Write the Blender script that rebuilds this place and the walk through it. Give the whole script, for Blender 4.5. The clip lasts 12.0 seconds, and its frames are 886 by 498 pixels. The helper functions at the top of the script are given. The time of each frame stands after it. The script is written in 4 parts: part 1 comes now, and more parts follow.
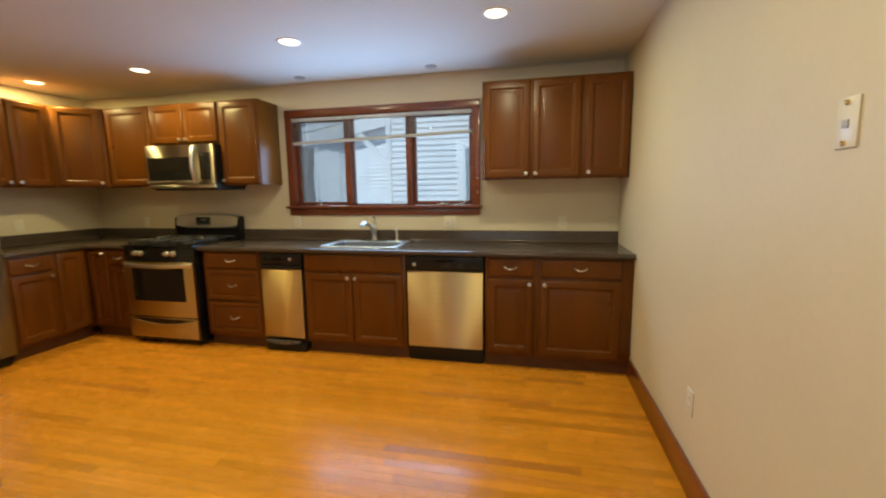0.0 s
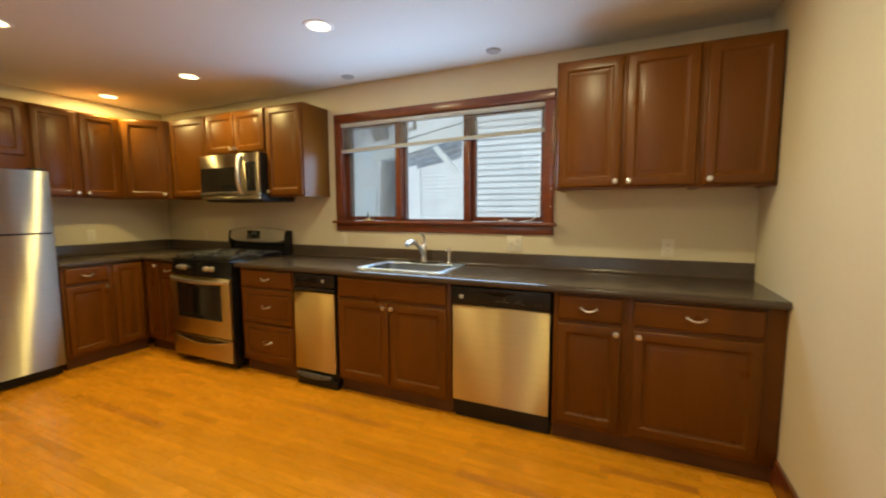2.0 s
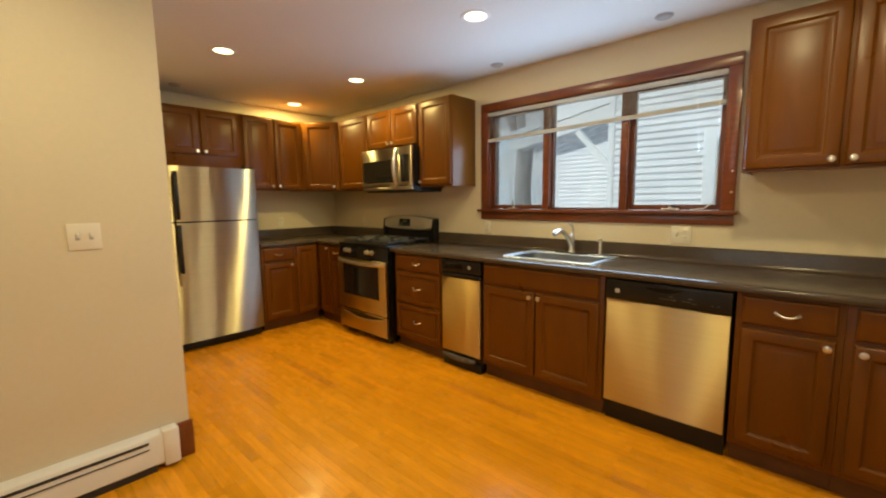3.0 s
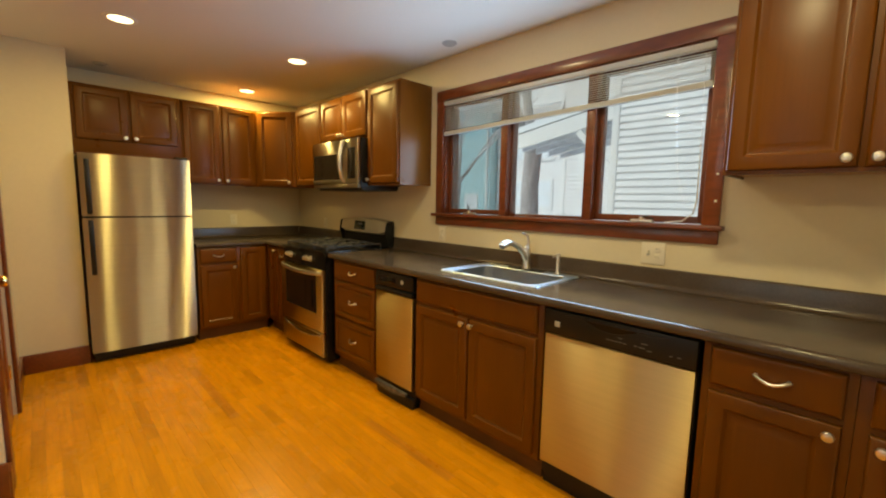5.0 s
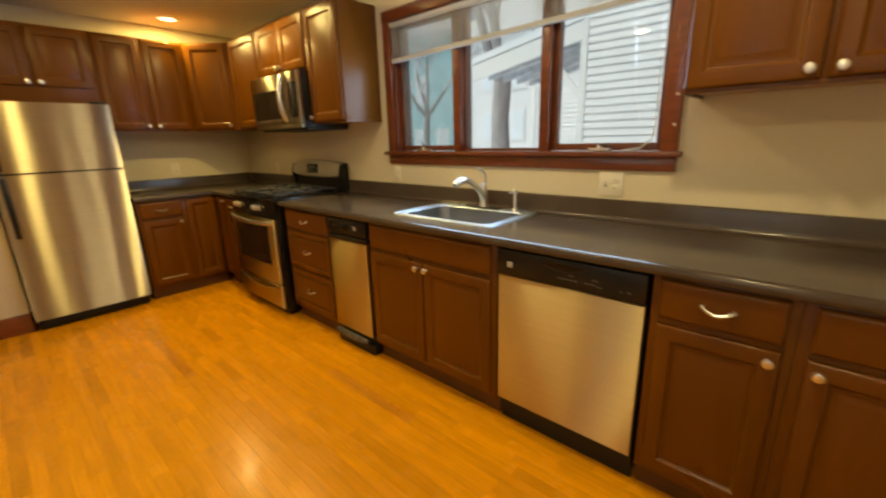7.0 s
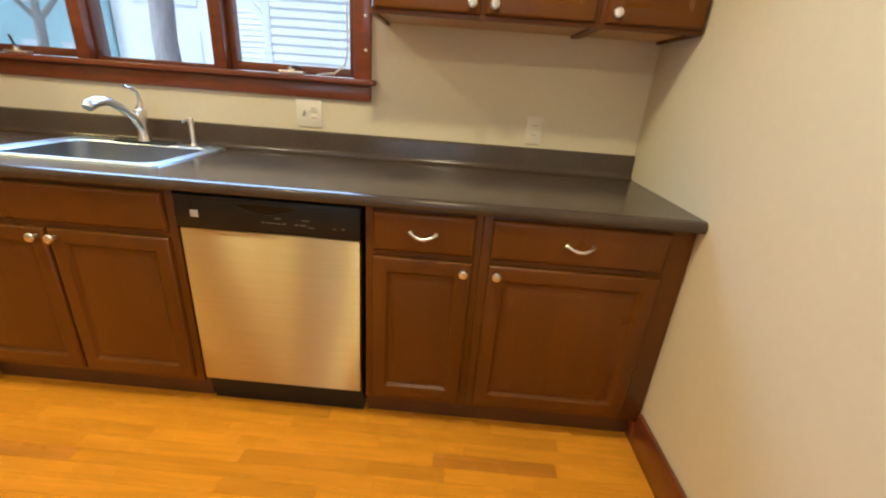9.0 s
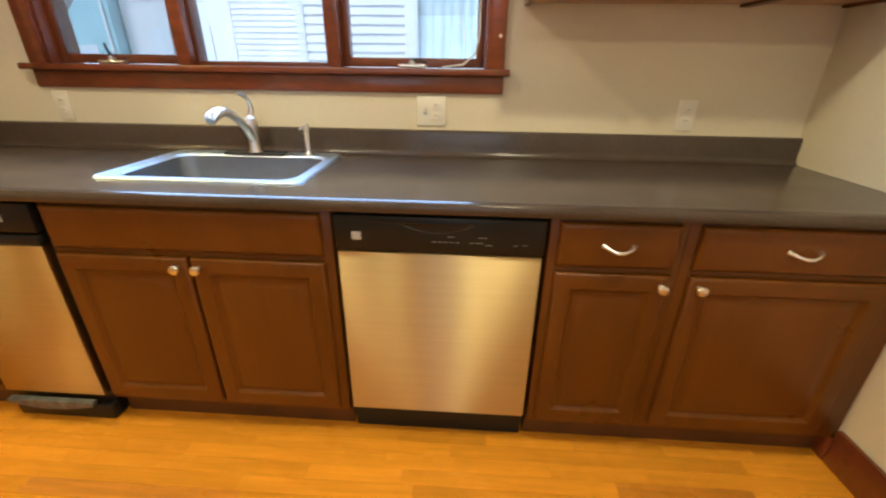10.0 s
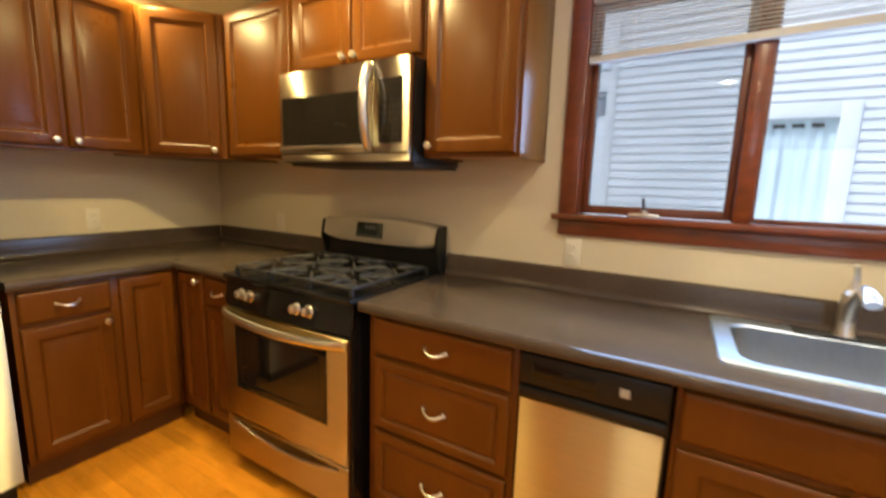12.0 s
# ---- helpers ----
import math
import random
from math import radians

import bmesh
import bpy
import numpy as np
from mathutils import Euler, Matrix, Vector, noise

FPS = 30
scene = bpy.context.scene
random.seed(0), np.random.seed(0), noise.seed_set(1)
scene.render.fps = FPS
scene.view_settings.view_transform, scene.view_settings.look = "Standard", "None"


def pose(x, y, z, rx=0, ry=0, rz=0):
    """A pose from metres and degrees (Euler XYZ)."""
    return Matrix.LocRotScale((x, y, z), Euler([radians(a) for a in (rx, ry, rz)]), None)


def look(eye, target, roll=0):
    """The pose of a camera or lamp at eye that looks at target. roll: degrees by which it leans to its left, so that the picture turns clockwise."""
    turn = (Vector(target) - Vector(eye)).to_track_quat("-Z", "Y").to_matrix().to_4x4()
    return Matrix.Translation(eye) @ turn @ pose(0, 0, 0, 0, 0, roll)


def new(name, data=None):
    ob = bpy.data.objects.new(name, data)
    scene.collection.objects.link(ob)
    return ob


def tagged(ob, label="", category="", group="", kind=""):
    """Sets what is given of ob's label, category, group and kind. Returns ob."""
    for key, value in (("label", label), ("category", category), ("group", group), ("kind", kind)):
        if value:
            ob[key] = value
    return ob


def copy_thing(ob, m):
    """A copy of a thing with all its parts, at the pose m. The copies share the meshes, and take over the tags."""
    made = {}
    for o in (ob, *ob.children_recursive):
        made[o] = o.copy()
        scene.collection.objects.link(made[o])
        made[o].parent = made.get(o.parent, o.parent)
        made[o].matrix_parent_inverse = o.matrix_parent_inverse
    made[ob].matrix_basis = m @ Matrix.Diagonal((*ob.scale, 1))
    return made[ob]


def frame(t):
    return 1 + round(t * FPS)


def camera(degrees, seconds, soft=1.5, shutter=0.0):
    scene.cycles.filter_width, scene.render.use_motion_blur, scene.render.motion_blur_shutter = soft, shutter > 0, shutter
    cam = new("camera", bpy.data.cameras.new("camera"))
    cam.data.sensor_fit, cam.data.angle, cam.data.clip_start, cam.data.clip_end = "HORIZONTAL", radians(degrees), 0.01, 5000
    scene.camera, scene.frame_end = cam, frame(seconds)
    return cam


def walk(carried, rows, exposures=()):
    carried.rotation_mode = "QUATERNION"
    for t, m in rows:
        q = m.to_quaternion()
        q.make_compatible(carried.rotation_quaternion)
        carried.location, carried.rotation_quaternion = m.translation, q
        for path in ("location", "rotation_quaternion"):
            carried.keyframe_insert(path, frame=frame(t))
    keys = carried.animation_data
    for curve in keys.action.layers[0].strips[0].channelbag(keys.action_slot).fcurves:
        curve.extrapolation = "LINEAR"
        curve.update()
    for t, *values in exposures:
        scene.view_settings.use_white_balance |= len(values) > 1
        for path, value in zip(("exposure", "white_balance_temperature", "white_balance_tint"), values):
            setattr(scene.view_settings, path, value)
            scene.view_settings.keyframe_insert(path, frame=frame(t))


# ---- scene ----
cam = camera(94.6, 12.0, soft=2.1, shutter=0.3)
PATH = [
    (0, (-0.003, -0.153, 1.364), (-0.432, 1.781, 1.089), -0.8),
    (0.5, (-0.016, 0.137, 1.341), (-0.274, 2.1, 1.055), -0.9),
    (1, (0.069, 0.449, 1.346), (-0.328, 2.404, 1.196), -0.4),
    (1.5, (0.076, 0.56, 1.352), (-0.489, 2.47, 1.173), -0.1),
    (2, (0.029, 0.582, 1.338), (-0.804, 2.391, 1.148), -0.2),
    (2.5, (-0.042, 0.569, 1.32), (-1.179, 2.201, 1.12), -0.5),
    (2.7, (-0.080, 0.529, 1.329), (-1.319, 2.084, 1.111), -0.6),
    (4.3, (-0.032, 0.857, 1.307), (-1.536, 2.155, 1.079), -0.3),
    (4.5, (0.009, 1.006, 1.329), (-1.452, 2.351, 1.097), 0.4),
    (5, (-0.015, 1.296, 1.331), (-1.432, 2.689, 1.104), 1.1),
    (5.5, (-0.081, 1.369, 1.348), (-1.696, 2.528, 1.129), 0.8),
    (6, (-0.042, 1.419, 1.348), (-1.738, 2.462, 1.158), -0.0),
    (6.5, (-0.041, 1.45, 1.337), (-1.641, 2.614, 1.048), -0.7),
    (7, (-0.005, 1.485, 1.33), (-1.305, 2.911, 0.807), -1.6),
    (7.5, (0.058, 1.519, 1.319), (-0.84, 3.169, 0.633), -1.5),
    (7.7, (0.094, 1.510, 1.280), (-0.671, 3.227, 0.597), -1.0),
    (9.3, (-0.169, 1.754, 1.244), (-0.173, 3.598, 0.469), 4.7),
    (9.5, (-0.26, 1.806, 1.252), (-0.309, 3.613, 0.397), 3.7),
    (10, (-0.603, 1.819, 1.257), (-0.703, 3.641, 0.439), 0.8),
    (10.5, (-0.929, 1.786, 1.279), (-1.091, 3.62, 0.499), 2.8),
    (11, (-1.256, 1.835, 1.272), (-1.708, 3.63, 0.514), 1.1),
    (11.5, (-1.61, 1.815, 1.278), (-2.42, 3.508, 0.587), 2.9),
    (12, (-1.936, 1.784, 1.346), (-2.921, 3.497, 1.04), 1.8),
]
EXPOSURES = [(0.0, -0.72, 5700, 7), (2.5, -0.63, 6500, 7), (4.5, -0.70, 6900, 7), (6.0, -0.80, 7250, 7), (7.0, -0.68, 7200, 8), (7.7, -0.35, 6750, 10), (9.5, -0.18, 5400, 12), (10.5, -0.22, 5800, 15), (12.0, -0.16, 5900, 17)]
walk(cam, [(t, look(eye, target, roll)) for t, eye, target, roll in PATH], EXPOSURES)

# ---- world, sun, lamps ----
world = bpy.data.worlds.new("overcast_sky")
scene.world = world
world.use_nodes = True
wn = world.node_tree
sky = wn.nodes.new("ShaderNodeTexSky")
sky.sky_type = "NISHITA"
sky.sun_disc = False
sky.sun_elevation, sky.sun_rotation = radians(60), radians(215)
sky.air_density, sky.dust_density = 1.0, 3.0
wn.nodes["Background"].inputs["Strength"].default_value = 0.15
wn.links.new(sky.outputs[0], wn.nodes["Background"].inputs[0])
sun = new("sun", bpy.data.lights.new("sun", "SUN"))
sun.data.energy, sun.data.angle, sun.data.color = 4.3, radians(12), (0.84, 0.94, 1.0)
sun.matrix_world = look((0, 0, 20), (3.0, 4.2, 11.0))

CEIL = 2.41
LAMP_SPOTS = [(-4.47, 2.86), (-3.23, 2.81), (-1.67, 2.55), (-0.24, 2.44), (-3.30, 1.72), (-1.67, 0.60), (-0.24, 0.60)]  # the last pair goes on over the other end of the room
for lx, ly in LAMP_SPOTS:
    bulb = new("downlight_bulb", bpy.data.lights.new("downlight_bulb", "AREA"))
    bulb.data.shape, bulb.data.size, bulb.data.energy, bulb.data.color = "DISK", 0.11, {-4.47: 28.0, -3.23: 29.0, -3.30: 14.0, -0.24: 21.0}.get(lx, 15.0), (1.0, 0.75, 0.25) if lx < -3.2 else (1.0, 0.83, 0.44)
    bulb.matrix_world = pose(lx, ly, CEIL - 0.012)
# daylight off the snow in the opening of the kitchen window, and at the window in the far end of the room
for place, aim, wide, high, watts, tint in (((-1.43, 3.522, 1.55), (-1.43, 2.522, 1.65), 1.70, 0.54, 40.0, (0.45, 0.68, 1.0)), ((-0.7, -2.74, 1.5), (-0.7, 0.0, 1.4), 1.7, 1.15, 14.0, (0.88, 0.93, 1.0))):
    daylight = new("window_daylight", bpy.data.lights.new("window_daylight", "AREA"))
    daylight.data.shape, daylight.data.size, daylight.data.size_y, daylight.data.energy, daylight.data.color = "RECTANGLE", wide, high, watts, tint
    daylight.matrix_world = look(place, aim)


# ---- materials ----
def material(name, colour, rough=0.5, metal=0.0, coat=0.0, vary=0.0, vscale=(8, 8, 8), grain=0.0, gscale=(60, 60, 4), bump=0.0, bscale=200.0, coords="pos", spec=0.5, rvary=0.0, pieces=0.0):
    """A procedural surface: two scales of colour variation, fine relief and uneven gloss."""
    m = bpy.data.materials.new(name)
    m.use_nodes = True
    t = m.node_tree
    n, l = t.nodes, t.links
    p = n["Principled BSDF"]
    p.inputs["Roughness"].default_value, p.inputs["Metallic"].default_value = rough, metal
    p.inputs["Coat Weight"].default_value, p.inputs["Coat Roughness"].default_value = coat, 0.12
    p.inputs["Specular IOR Level"].default_value = spec
    if coords == "pos":
        src = n.new("ShaderNodeNewGeometry").outputs["Position"]
    else:
        src = n.new("ShaderNodeTexCoord").outputs["Object"]
    if pieces:
        info, geo = n.new("ShaderNodeObjectInfo"), n.new("ShaderNodeNewGeometry")
        add = n.new("ShaderNodeMath")
        add.operation = "ADD"
        l.new(info.outputs["Random"], add.inputs[0])
        l.new(geo.outputs["Random Per Island"], add.inputs[1])
        fr = n.new("ShaderNodeMath")
        fr.operation = "FRACT"
        l.new(add.outputs[0], fr.inputs[0])
        sh = n.new("ShaderNodeVectorMath")
        sh.operation = "MULTIPLY_ADD"
        l.new(fr.outputs[0], sh.inputs[0])
        sh.inputs[1].default_value = (37.0, 11.0, 5.0)
        l.new(src, sh.inputs[2])
        src = sh.outputs[0]

    def tex(scale, detail):
        mp = n.new("ShaderNodeMapping")
        mp.inputs["Scale"].default_value = scale
        l.new(src, mp.inputs["Vector"])
        tx = n.new("ShaderNodeTexNoise")
        tx.inputs["Scale"].default_value, tx.inputs["Detail"].default_value = 1.0, detail
        l.new(mp.outputs[0], tx.inputs["Vector"])
        return tx.outputs["Fac"]

    def ramp(fac, lo, hi):
        mr = n.new("ShaderNodeMapRange")
        mr.inputs["From Min"].default_value, mr.inputs["From Max"].default_value = 0.3, 0.7
        mr.inputs["To Min"].default_value, mr.inputs["To Max"].default_value = lo, hi
        l.new(fac, mr.inputs["Value"])
        return mr.outputs[0]

    def times(a, b):
        mm = n.new("ShaderNodeMath")
        mm.operation = "MULTIPLY"
        l.new(a, mm.inputs[0])
        l.new(b, mm.inputs[1])
        return mm.outputs[0]

    factor = None
    if vary:
        factor = ramp(tex(vscale, 3.0), 1 - vary, 1 + vary)
    if grain:
        g = ramp(tex(gscale, 6.0), 1 - grain, 1 + grain)
        factor = times(factor, g) if factor else g
    if factor or pieces:
        base = None
        if pieces:
            cr = n.new("ShaderNodeValToRGB")
            e = cr.color_ramp.elements
            e[0].position, e[0].color = 0.0, (*[c * (1 - pieces) for c in colour], 1)
            e[1].position, e[1].color = 1.0, (*[c * (1 + 0.5 * pieces) for c in colour], 1)
            mid = e.new(0.12)
            mid.color = (*[c * (1 - 0.25 * pieces) for c in colour], 1)
            l.new(fr.outputs[0], cr.inputs[0])
            base = cr.outputs[0]
        mul = n.new("ShaderNodeVectorMath")
        mul.operation = "SCALE"
        mul.inputs[0].default_value = colour
        if base:
            l.new(base, mul.inputs[0])
        if factor:
            l.new(factor, mul.inputs["Scale"])
        else:
            mul.inputs["Scale"].default_value = 1.0
        l.new(mul.outputs[0], p.inputs["Base Color"])
    else:
        p.inputs["Base Color"].default_value = (*colour, 1)
    if rvary:
        l.new(ramp(tex((5, 5, 5), 4.0), rough - rvary, rough + rvary), p.inputs["Roughness"])
    if bump:
        b = n.new("ShaderNodeBump")
        b.inputs["Strength"].default_value, b.inputs["Distance"].default_value = bump, 0.002
        bs = (bscale, bscale, bscale) if isinstance(bscale, float) else bscale
        l.new(tex(bs, 3.0 if metal < 1 else 0.5), b.inputs["Height"])
        l.new(b.outputs[0], p.inputs["Normal"])
    return m


def glow(name, colour, strength):
    m = bpy.data.materials.new(name)
    m.use_nodes = True
    p = m.node_tree.nodes["Principled BSDF"]
    p.inputs["Emission Color"].default_value, p.inputs["Emission Strength"].default_value = (*colour, 1), strength
    return m


def clear_glass(name):
    m = bpy.data.materials.new(name)
    m.use_nodes = True
    n, l = m.node_tree.nodes, m.node_tree.links
    n.remove(n["Principled BSDF"])
    tr, gl, mx = n.new("ShaderNodeBsdfTransparent"), n.new("ShaderNodeBsdfGlossy"), n.new("ShaderNodeMixShader")
    tr.inputs[0].default_value = (0.95, 0.98, 0.975, 1)
    gl.inputs["Roughness"].default_value = 0.02
    mx.inputs[0].default_value = 0.05
    l.new(tr.outputs[0], mx.inputs[1])
    l.new(gl.outputs[0], mx.inputs[2])
    l.new(mx.outputs[0], n["Material Output"].inputs[0])
    return m


def mesh_screen(name, cover, colour):
    """Fine insect mesh, too fine to tell its wires apart: part clear, part grey wire."""
    m = bpy.data.materials.new(name)
    m.use_nodes = True
    n, l = m.node_tree.nodes, m.node_tree.links
    n.remove(n["Principled BSDF"])
    tr, df, mx = n.new("ShaderNodeBsdfTransparent"), n.new("ShaderNodeBsdfDiffuse"), n.new("ShaderNodeMixShader")
    df.inputs[0].default_value = (*colour, 1)
    mx.inputs[0].default_value = cover
    l.new(tr.outputs[0], mx.inputs[1])
    l.new(df.outputs[0], mx.inputs[2])
    l.new(mx.outputs[0], n["Material Output"].inputs[0])
    return m


def brushed(name, colour, rough, narrow, stretch):
    """Brushed steel: level brush lines draw each reflection out into an upright streak; the sheet is slightly wavy."""
    m = material(name, colour, 0.3, 1.0, vary=0.03, vscale=(1, 1, 1), grain=0.03, gscale=(2.0, 2.0, 90.0), bump=0.015, bscale=stretch)
    n, l = m.node_tree.nodes, m.node_tree.links
    plain, bump = n["Principled BSDF"], n["Bump"]
    bump.inputs["Strength"].default_value, bump.inputs["Distance"].default_value = 0.5, 0.005
    gloss, tan = n.new("ShaderNodeBsdfAnisotropic"), n.new("ShaderNodeTangent")
    tan.direction_type, tan.axis = "RADIAL", "Z"
    gloss.inputs["Roughness"].default_value, gloss.inputs["Anisotropy"].default_value = rough, narrow
    l.new(plain.inputs["Base Color"].links[0].from_socket, gloss.inputs["Color"])
    l.new(bump.outputs[0], gloss.inputs["Normal"])
    l.new(tan.outputs[0], gloss.inputs["Tangent"])
    l.new(gloss.outputs[0], n["Material Output"].inputs[0])
    n.remove(plain)
    return m


def thin_slat(name, colour, through_share):
    """Thin painted slats that let some daylight through."""
    m = material(name, colour, 0.45, vary=0.04, vscale=(4, 4, 4))
    n, l = m.node_tree.nodes, m.node_tree.links
    lit, mx = n.new("ShaderNodeBsdfTranslucent"), n.new("ShaderNodeMixShader")
    lit.inputs[0].default_value = (*colour, 1)
    mx.inputs[0].default_value = through_share
    l.new(n["Principled BSDF"].outputs[0], mx.inputs[1])
    l.new(lit.outputs[0], mx.inputs[2])
    l.new(mx.outputs[0], n["Material Output"].inputs[0])
    return m


SCREEN = mesh_screen("insect_mesh", 0.26, (0.16, 0.22, 0.32))
PAINT = material("wall_paint", (0.65, 0.575, 0.415), 0.55, vary=0.03, vscale=(1.5, 1.5, 1.5), grain=0.015, gscale=(40, 40, 40), bump=0.12, bscale=260.0)
CEILING = material("ceiling_paint", (0.72, 0.715, 0.68), 0.7, vary=0.02, vscale=(1, 1, 1), bump=0.1, bscale=220.0)
CAB = material("stained_maple", (0.123, 0.0410, 0.0026), 0.33, spec=0.27, coat=0.0, vary=0.14, vscale=(5, 5, 1.2), grain=0.05, gscale=(70, 70, 5), bump=0.05, bscale=(160.0, 160.0, 12.0), rvary=0.06)
CABIN = material("natural_maple", (0.50, 0.30, 0.13), 0.5, vary=0.1, vscale=(4, 4, 4), grain=0.08, gscale=(12, 80, 80))
# the cabinet brown, darkened in colour for the shade under the cabinets
SHADED_KICK = material("toe_kick", (0.085, 0.030, 0.006), 0.5, vary=0.2, grain=0.15, gscale=(6, 60, 60))
MAHOG = material("mahogany_trim", (0.155, 0.037, 0.011), 0.3, coat=0.4, vary=0.2, vscale=(3, 3, 3), grain=0.2, gscale=(14, 60, 40), bump=0.05, bscale=(20.0, 120.0, 80.0))
SASH = material("sash_wood", (0.13, 0.035, 0.012), 0.35, coat=0.2, vary=0.2, vscale=(4, 4, 4), grain=0.2, gscale=(30, 60, 10))
DOORWOOD = material("door_wood", (0.30, 0.088, 0.02), 0.33, coat=0.3, vary=0.15, vscale=(4, 4, 1), grain=0.2, gscale=(60, 60, 4))
OAK = material("oak_strip", (0.61, 0.246, 0.008), 0.27, spec=0.20, coat=0.06, vary=0.09, vscale=(2.2, 20, 1), grain=0.10, gscale=(5, 90, 5), bump=0.05, bscale=(9.0, 160.0, 9.0), rvary=0.06, pieces=0.23)
SUBFLOOR = material("dark_joint", (0.42, 0.17, 0.01), 0.6, vary=0.2)
COUNTER = material("laminate_counter", (0.066, 0.048, 0.035), 0.20, spec=0.4, vary=0.10, vscale=(7, 7, 7), grain=0.16, gscale=(190, 190, 190), rvary=0.05, bump=0.03, bscale=60.0)
# the gold in this steel's colour stands in for the oak floor's reflection
STEEL = brushed("brushed_steel", (0.66, 0.54, 0.27), 0.43, 0.66, (4.0, 4.0, 0.3))
STEELG = brushed("brushed_steel_grey", (0.50, 0.465, 0.38), 0.30, 0.70, (4.0, 4.0, 0.3))
STEELV = brushed("brushed_steel_upright", (0.53, 0.50, 0.41), 0.37, 0.83, (7.0, 7.0, 1.3))
# one steel in two colours: bowl darkened, rim given the window's blue-white sheen
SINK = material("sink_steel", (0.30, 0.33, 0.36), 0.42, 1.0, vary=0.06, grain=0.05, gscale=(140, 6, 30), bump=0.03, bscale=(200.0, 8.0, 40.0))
RIM_SHEEN = material("sink_rim_window_sheen", (0.62, 0.74, 0.86), 0.42, 1.0, vary=0.05, grain=0.04, gscale=(140, 6, 30), bump=0.02, bscale=(200.0, 8.0, 40.0))
SATIN = material("satin_steel_panel", (0.50, 0.46, 0.38), 0.5, 0.55, vary=0.04, grain=0.04, gscale=(4, 4, 120))
CHROME = material("satin_nickel", (0.80, 0.78, 0.74), 0.30, 1.0, vary=0.04)
BRASS = material("polished_brass", (0.75, 0.55, 0.25), 0.2, 1.0, vary=0.05)
BLACK = material("black_plastic", (0.011, 0.0105, 0.010), 0.34, spec=0.3, vary=0.15, bump=0.03, bscale=400.0)
ENAMEL = material("black_enamel", (0.006, 0.006, 0.0065), 0.16, spec=0.35, vary=0.1)
IRON = material("cast_iron", (0.045, 0.045, 0.047), 0.42, 0.3, vary=0.25, vscale=(20, 20, 20), bump=0.2, bscale=350.0)
DARKGLASS = material("dark_glass", (0.012, 0.011, 0.010), 0.06, vary=0.1)
PLATE = material("white_plastic", (0.73, 0.68, 0.56), 0.35, vary=0.03)
SLOT = material("dark_slot", (0.03, 0.028, 0.025), 0.6, vary=0.1)
HEATER = material("enamelled_heater", (0.74, 0.72, 0.66), 0.4, vary=0.04, vscale=(6, 6, 6))
BLIND = thin_slat("blind_slat", (0.88, 0.89, 0.88), 0.6)
RAIL = material("blind_rail", (0.44, 0.44, 0.42), 0.45, vary=0.05)
GREYMARK = material("grey_marking", (0.40, 0.40, 0.39), 0.4, vary=0.05)
PEDAL = material("worn_pedal", (0.085, 0.087, 0.085), 0.4, vary=0.5, vscale=(25, 25, 25), grain=0.3, gscale=(80, 80, 80))
FAINT = material("faint_marking", (0.13, 0.13, 0.13), 0.4, vary=0.05)
OAK_DARK = material("oak_heartwood", (0.50, 0.19, 0.010), 0.29, coat=0.12, vary=0.12, vscale=(1.5, 9, 1), grain=0.16, gscale=(5, 90, 5), bump=0.05, bscale=(9.0, 160.0, 9.0), rvary=0.06, pieces=0.25)
SIDING = material("vinyl_siding", (0.80, 0.80, 0.80), 0.55, vary=0.05, vscale=(2, 2, 2), grain=0.03, gscale=(4, 4, 60), bump=0.05, bscale=90.0)
TRIMW = material("white_trim", (0.82, 0.82, 0.81), 0.5, vary=0.03)
TEAL = material("teal_siding", (0.42, 0.66, 0.70), 0.6, vary=0.1, vscale=(1, 1, 1), grain=0.12, gscale=(0.5, 0.5, 55))
BARK = material("grey_bark", (0.36, 0.34, 0.33), 0.85, vary=0.2, vscale=(4, 4, 1.5), grain=0.2, gscale=(30, 30, 8), bump=0.2, bscale=(30.0, 30.0, 8.0))
SNOW = material("snow", (0.86, 0.88, 0.90), 0.6, vary=0.05, vscale=(0.6, 0.6, 0.6), bump=0.3, bscale=6.0)
ROOF = material("roof_shingle", (0.12, 0.12, 0.13), 0.8, vary=0.2, grain=0.2, gscale=(20, 20, 20))
BEAM = material("weathered_lumber", (0.52, 0.55, 0.60), 0.7, vary=0.15, grain=0.15, gscale=(10, 10, 40))
CURTAIN = material("pale_curtain", (0.78, 0.83, 0.87), 0.7, vary=0.12, vscale=(14, 14, 1))
LENS = glow("lamp_lens", (1.0, 0.80, 0.42), 8.0)
CLOCK = material("display_glass", (0.02, 0.025, 0.02), 0.1, vary=0.1)
GLASS = clear_glass("window_glass")


# ---- building helpers ----
def box(bm, x0, x1, y0, y1, z0, z1, b=0.0, seg=2):
    """A box, its edges rounded by b."""
    r = bmesh.ops.create_cube(bm, size=1.0, matrix=Matrix.Translation(((x0 + x1) / 2, (y0 + y1) / 2, (z0 + z1) / 2)) @ Matrix.Diagonal((abs(x1 - x0), abs(y1 - y0), abs(z1 - z0), 1)))
    if b:
        edges = list({e for v in r["verts"] for e in v.link_edges})
        bmesh.ops.bevel(bm, geom=edges, offset=b, segments=seg, affect="EDGES", profile=0.5, clamp_overlap=True)
    return bm


def boxed(x0, x1, y0, y1, z0, z1, b=0.0, seg=2):
    return box(bmesh.new(), x0, x1, y0, y1, z0, z1, b, seg)


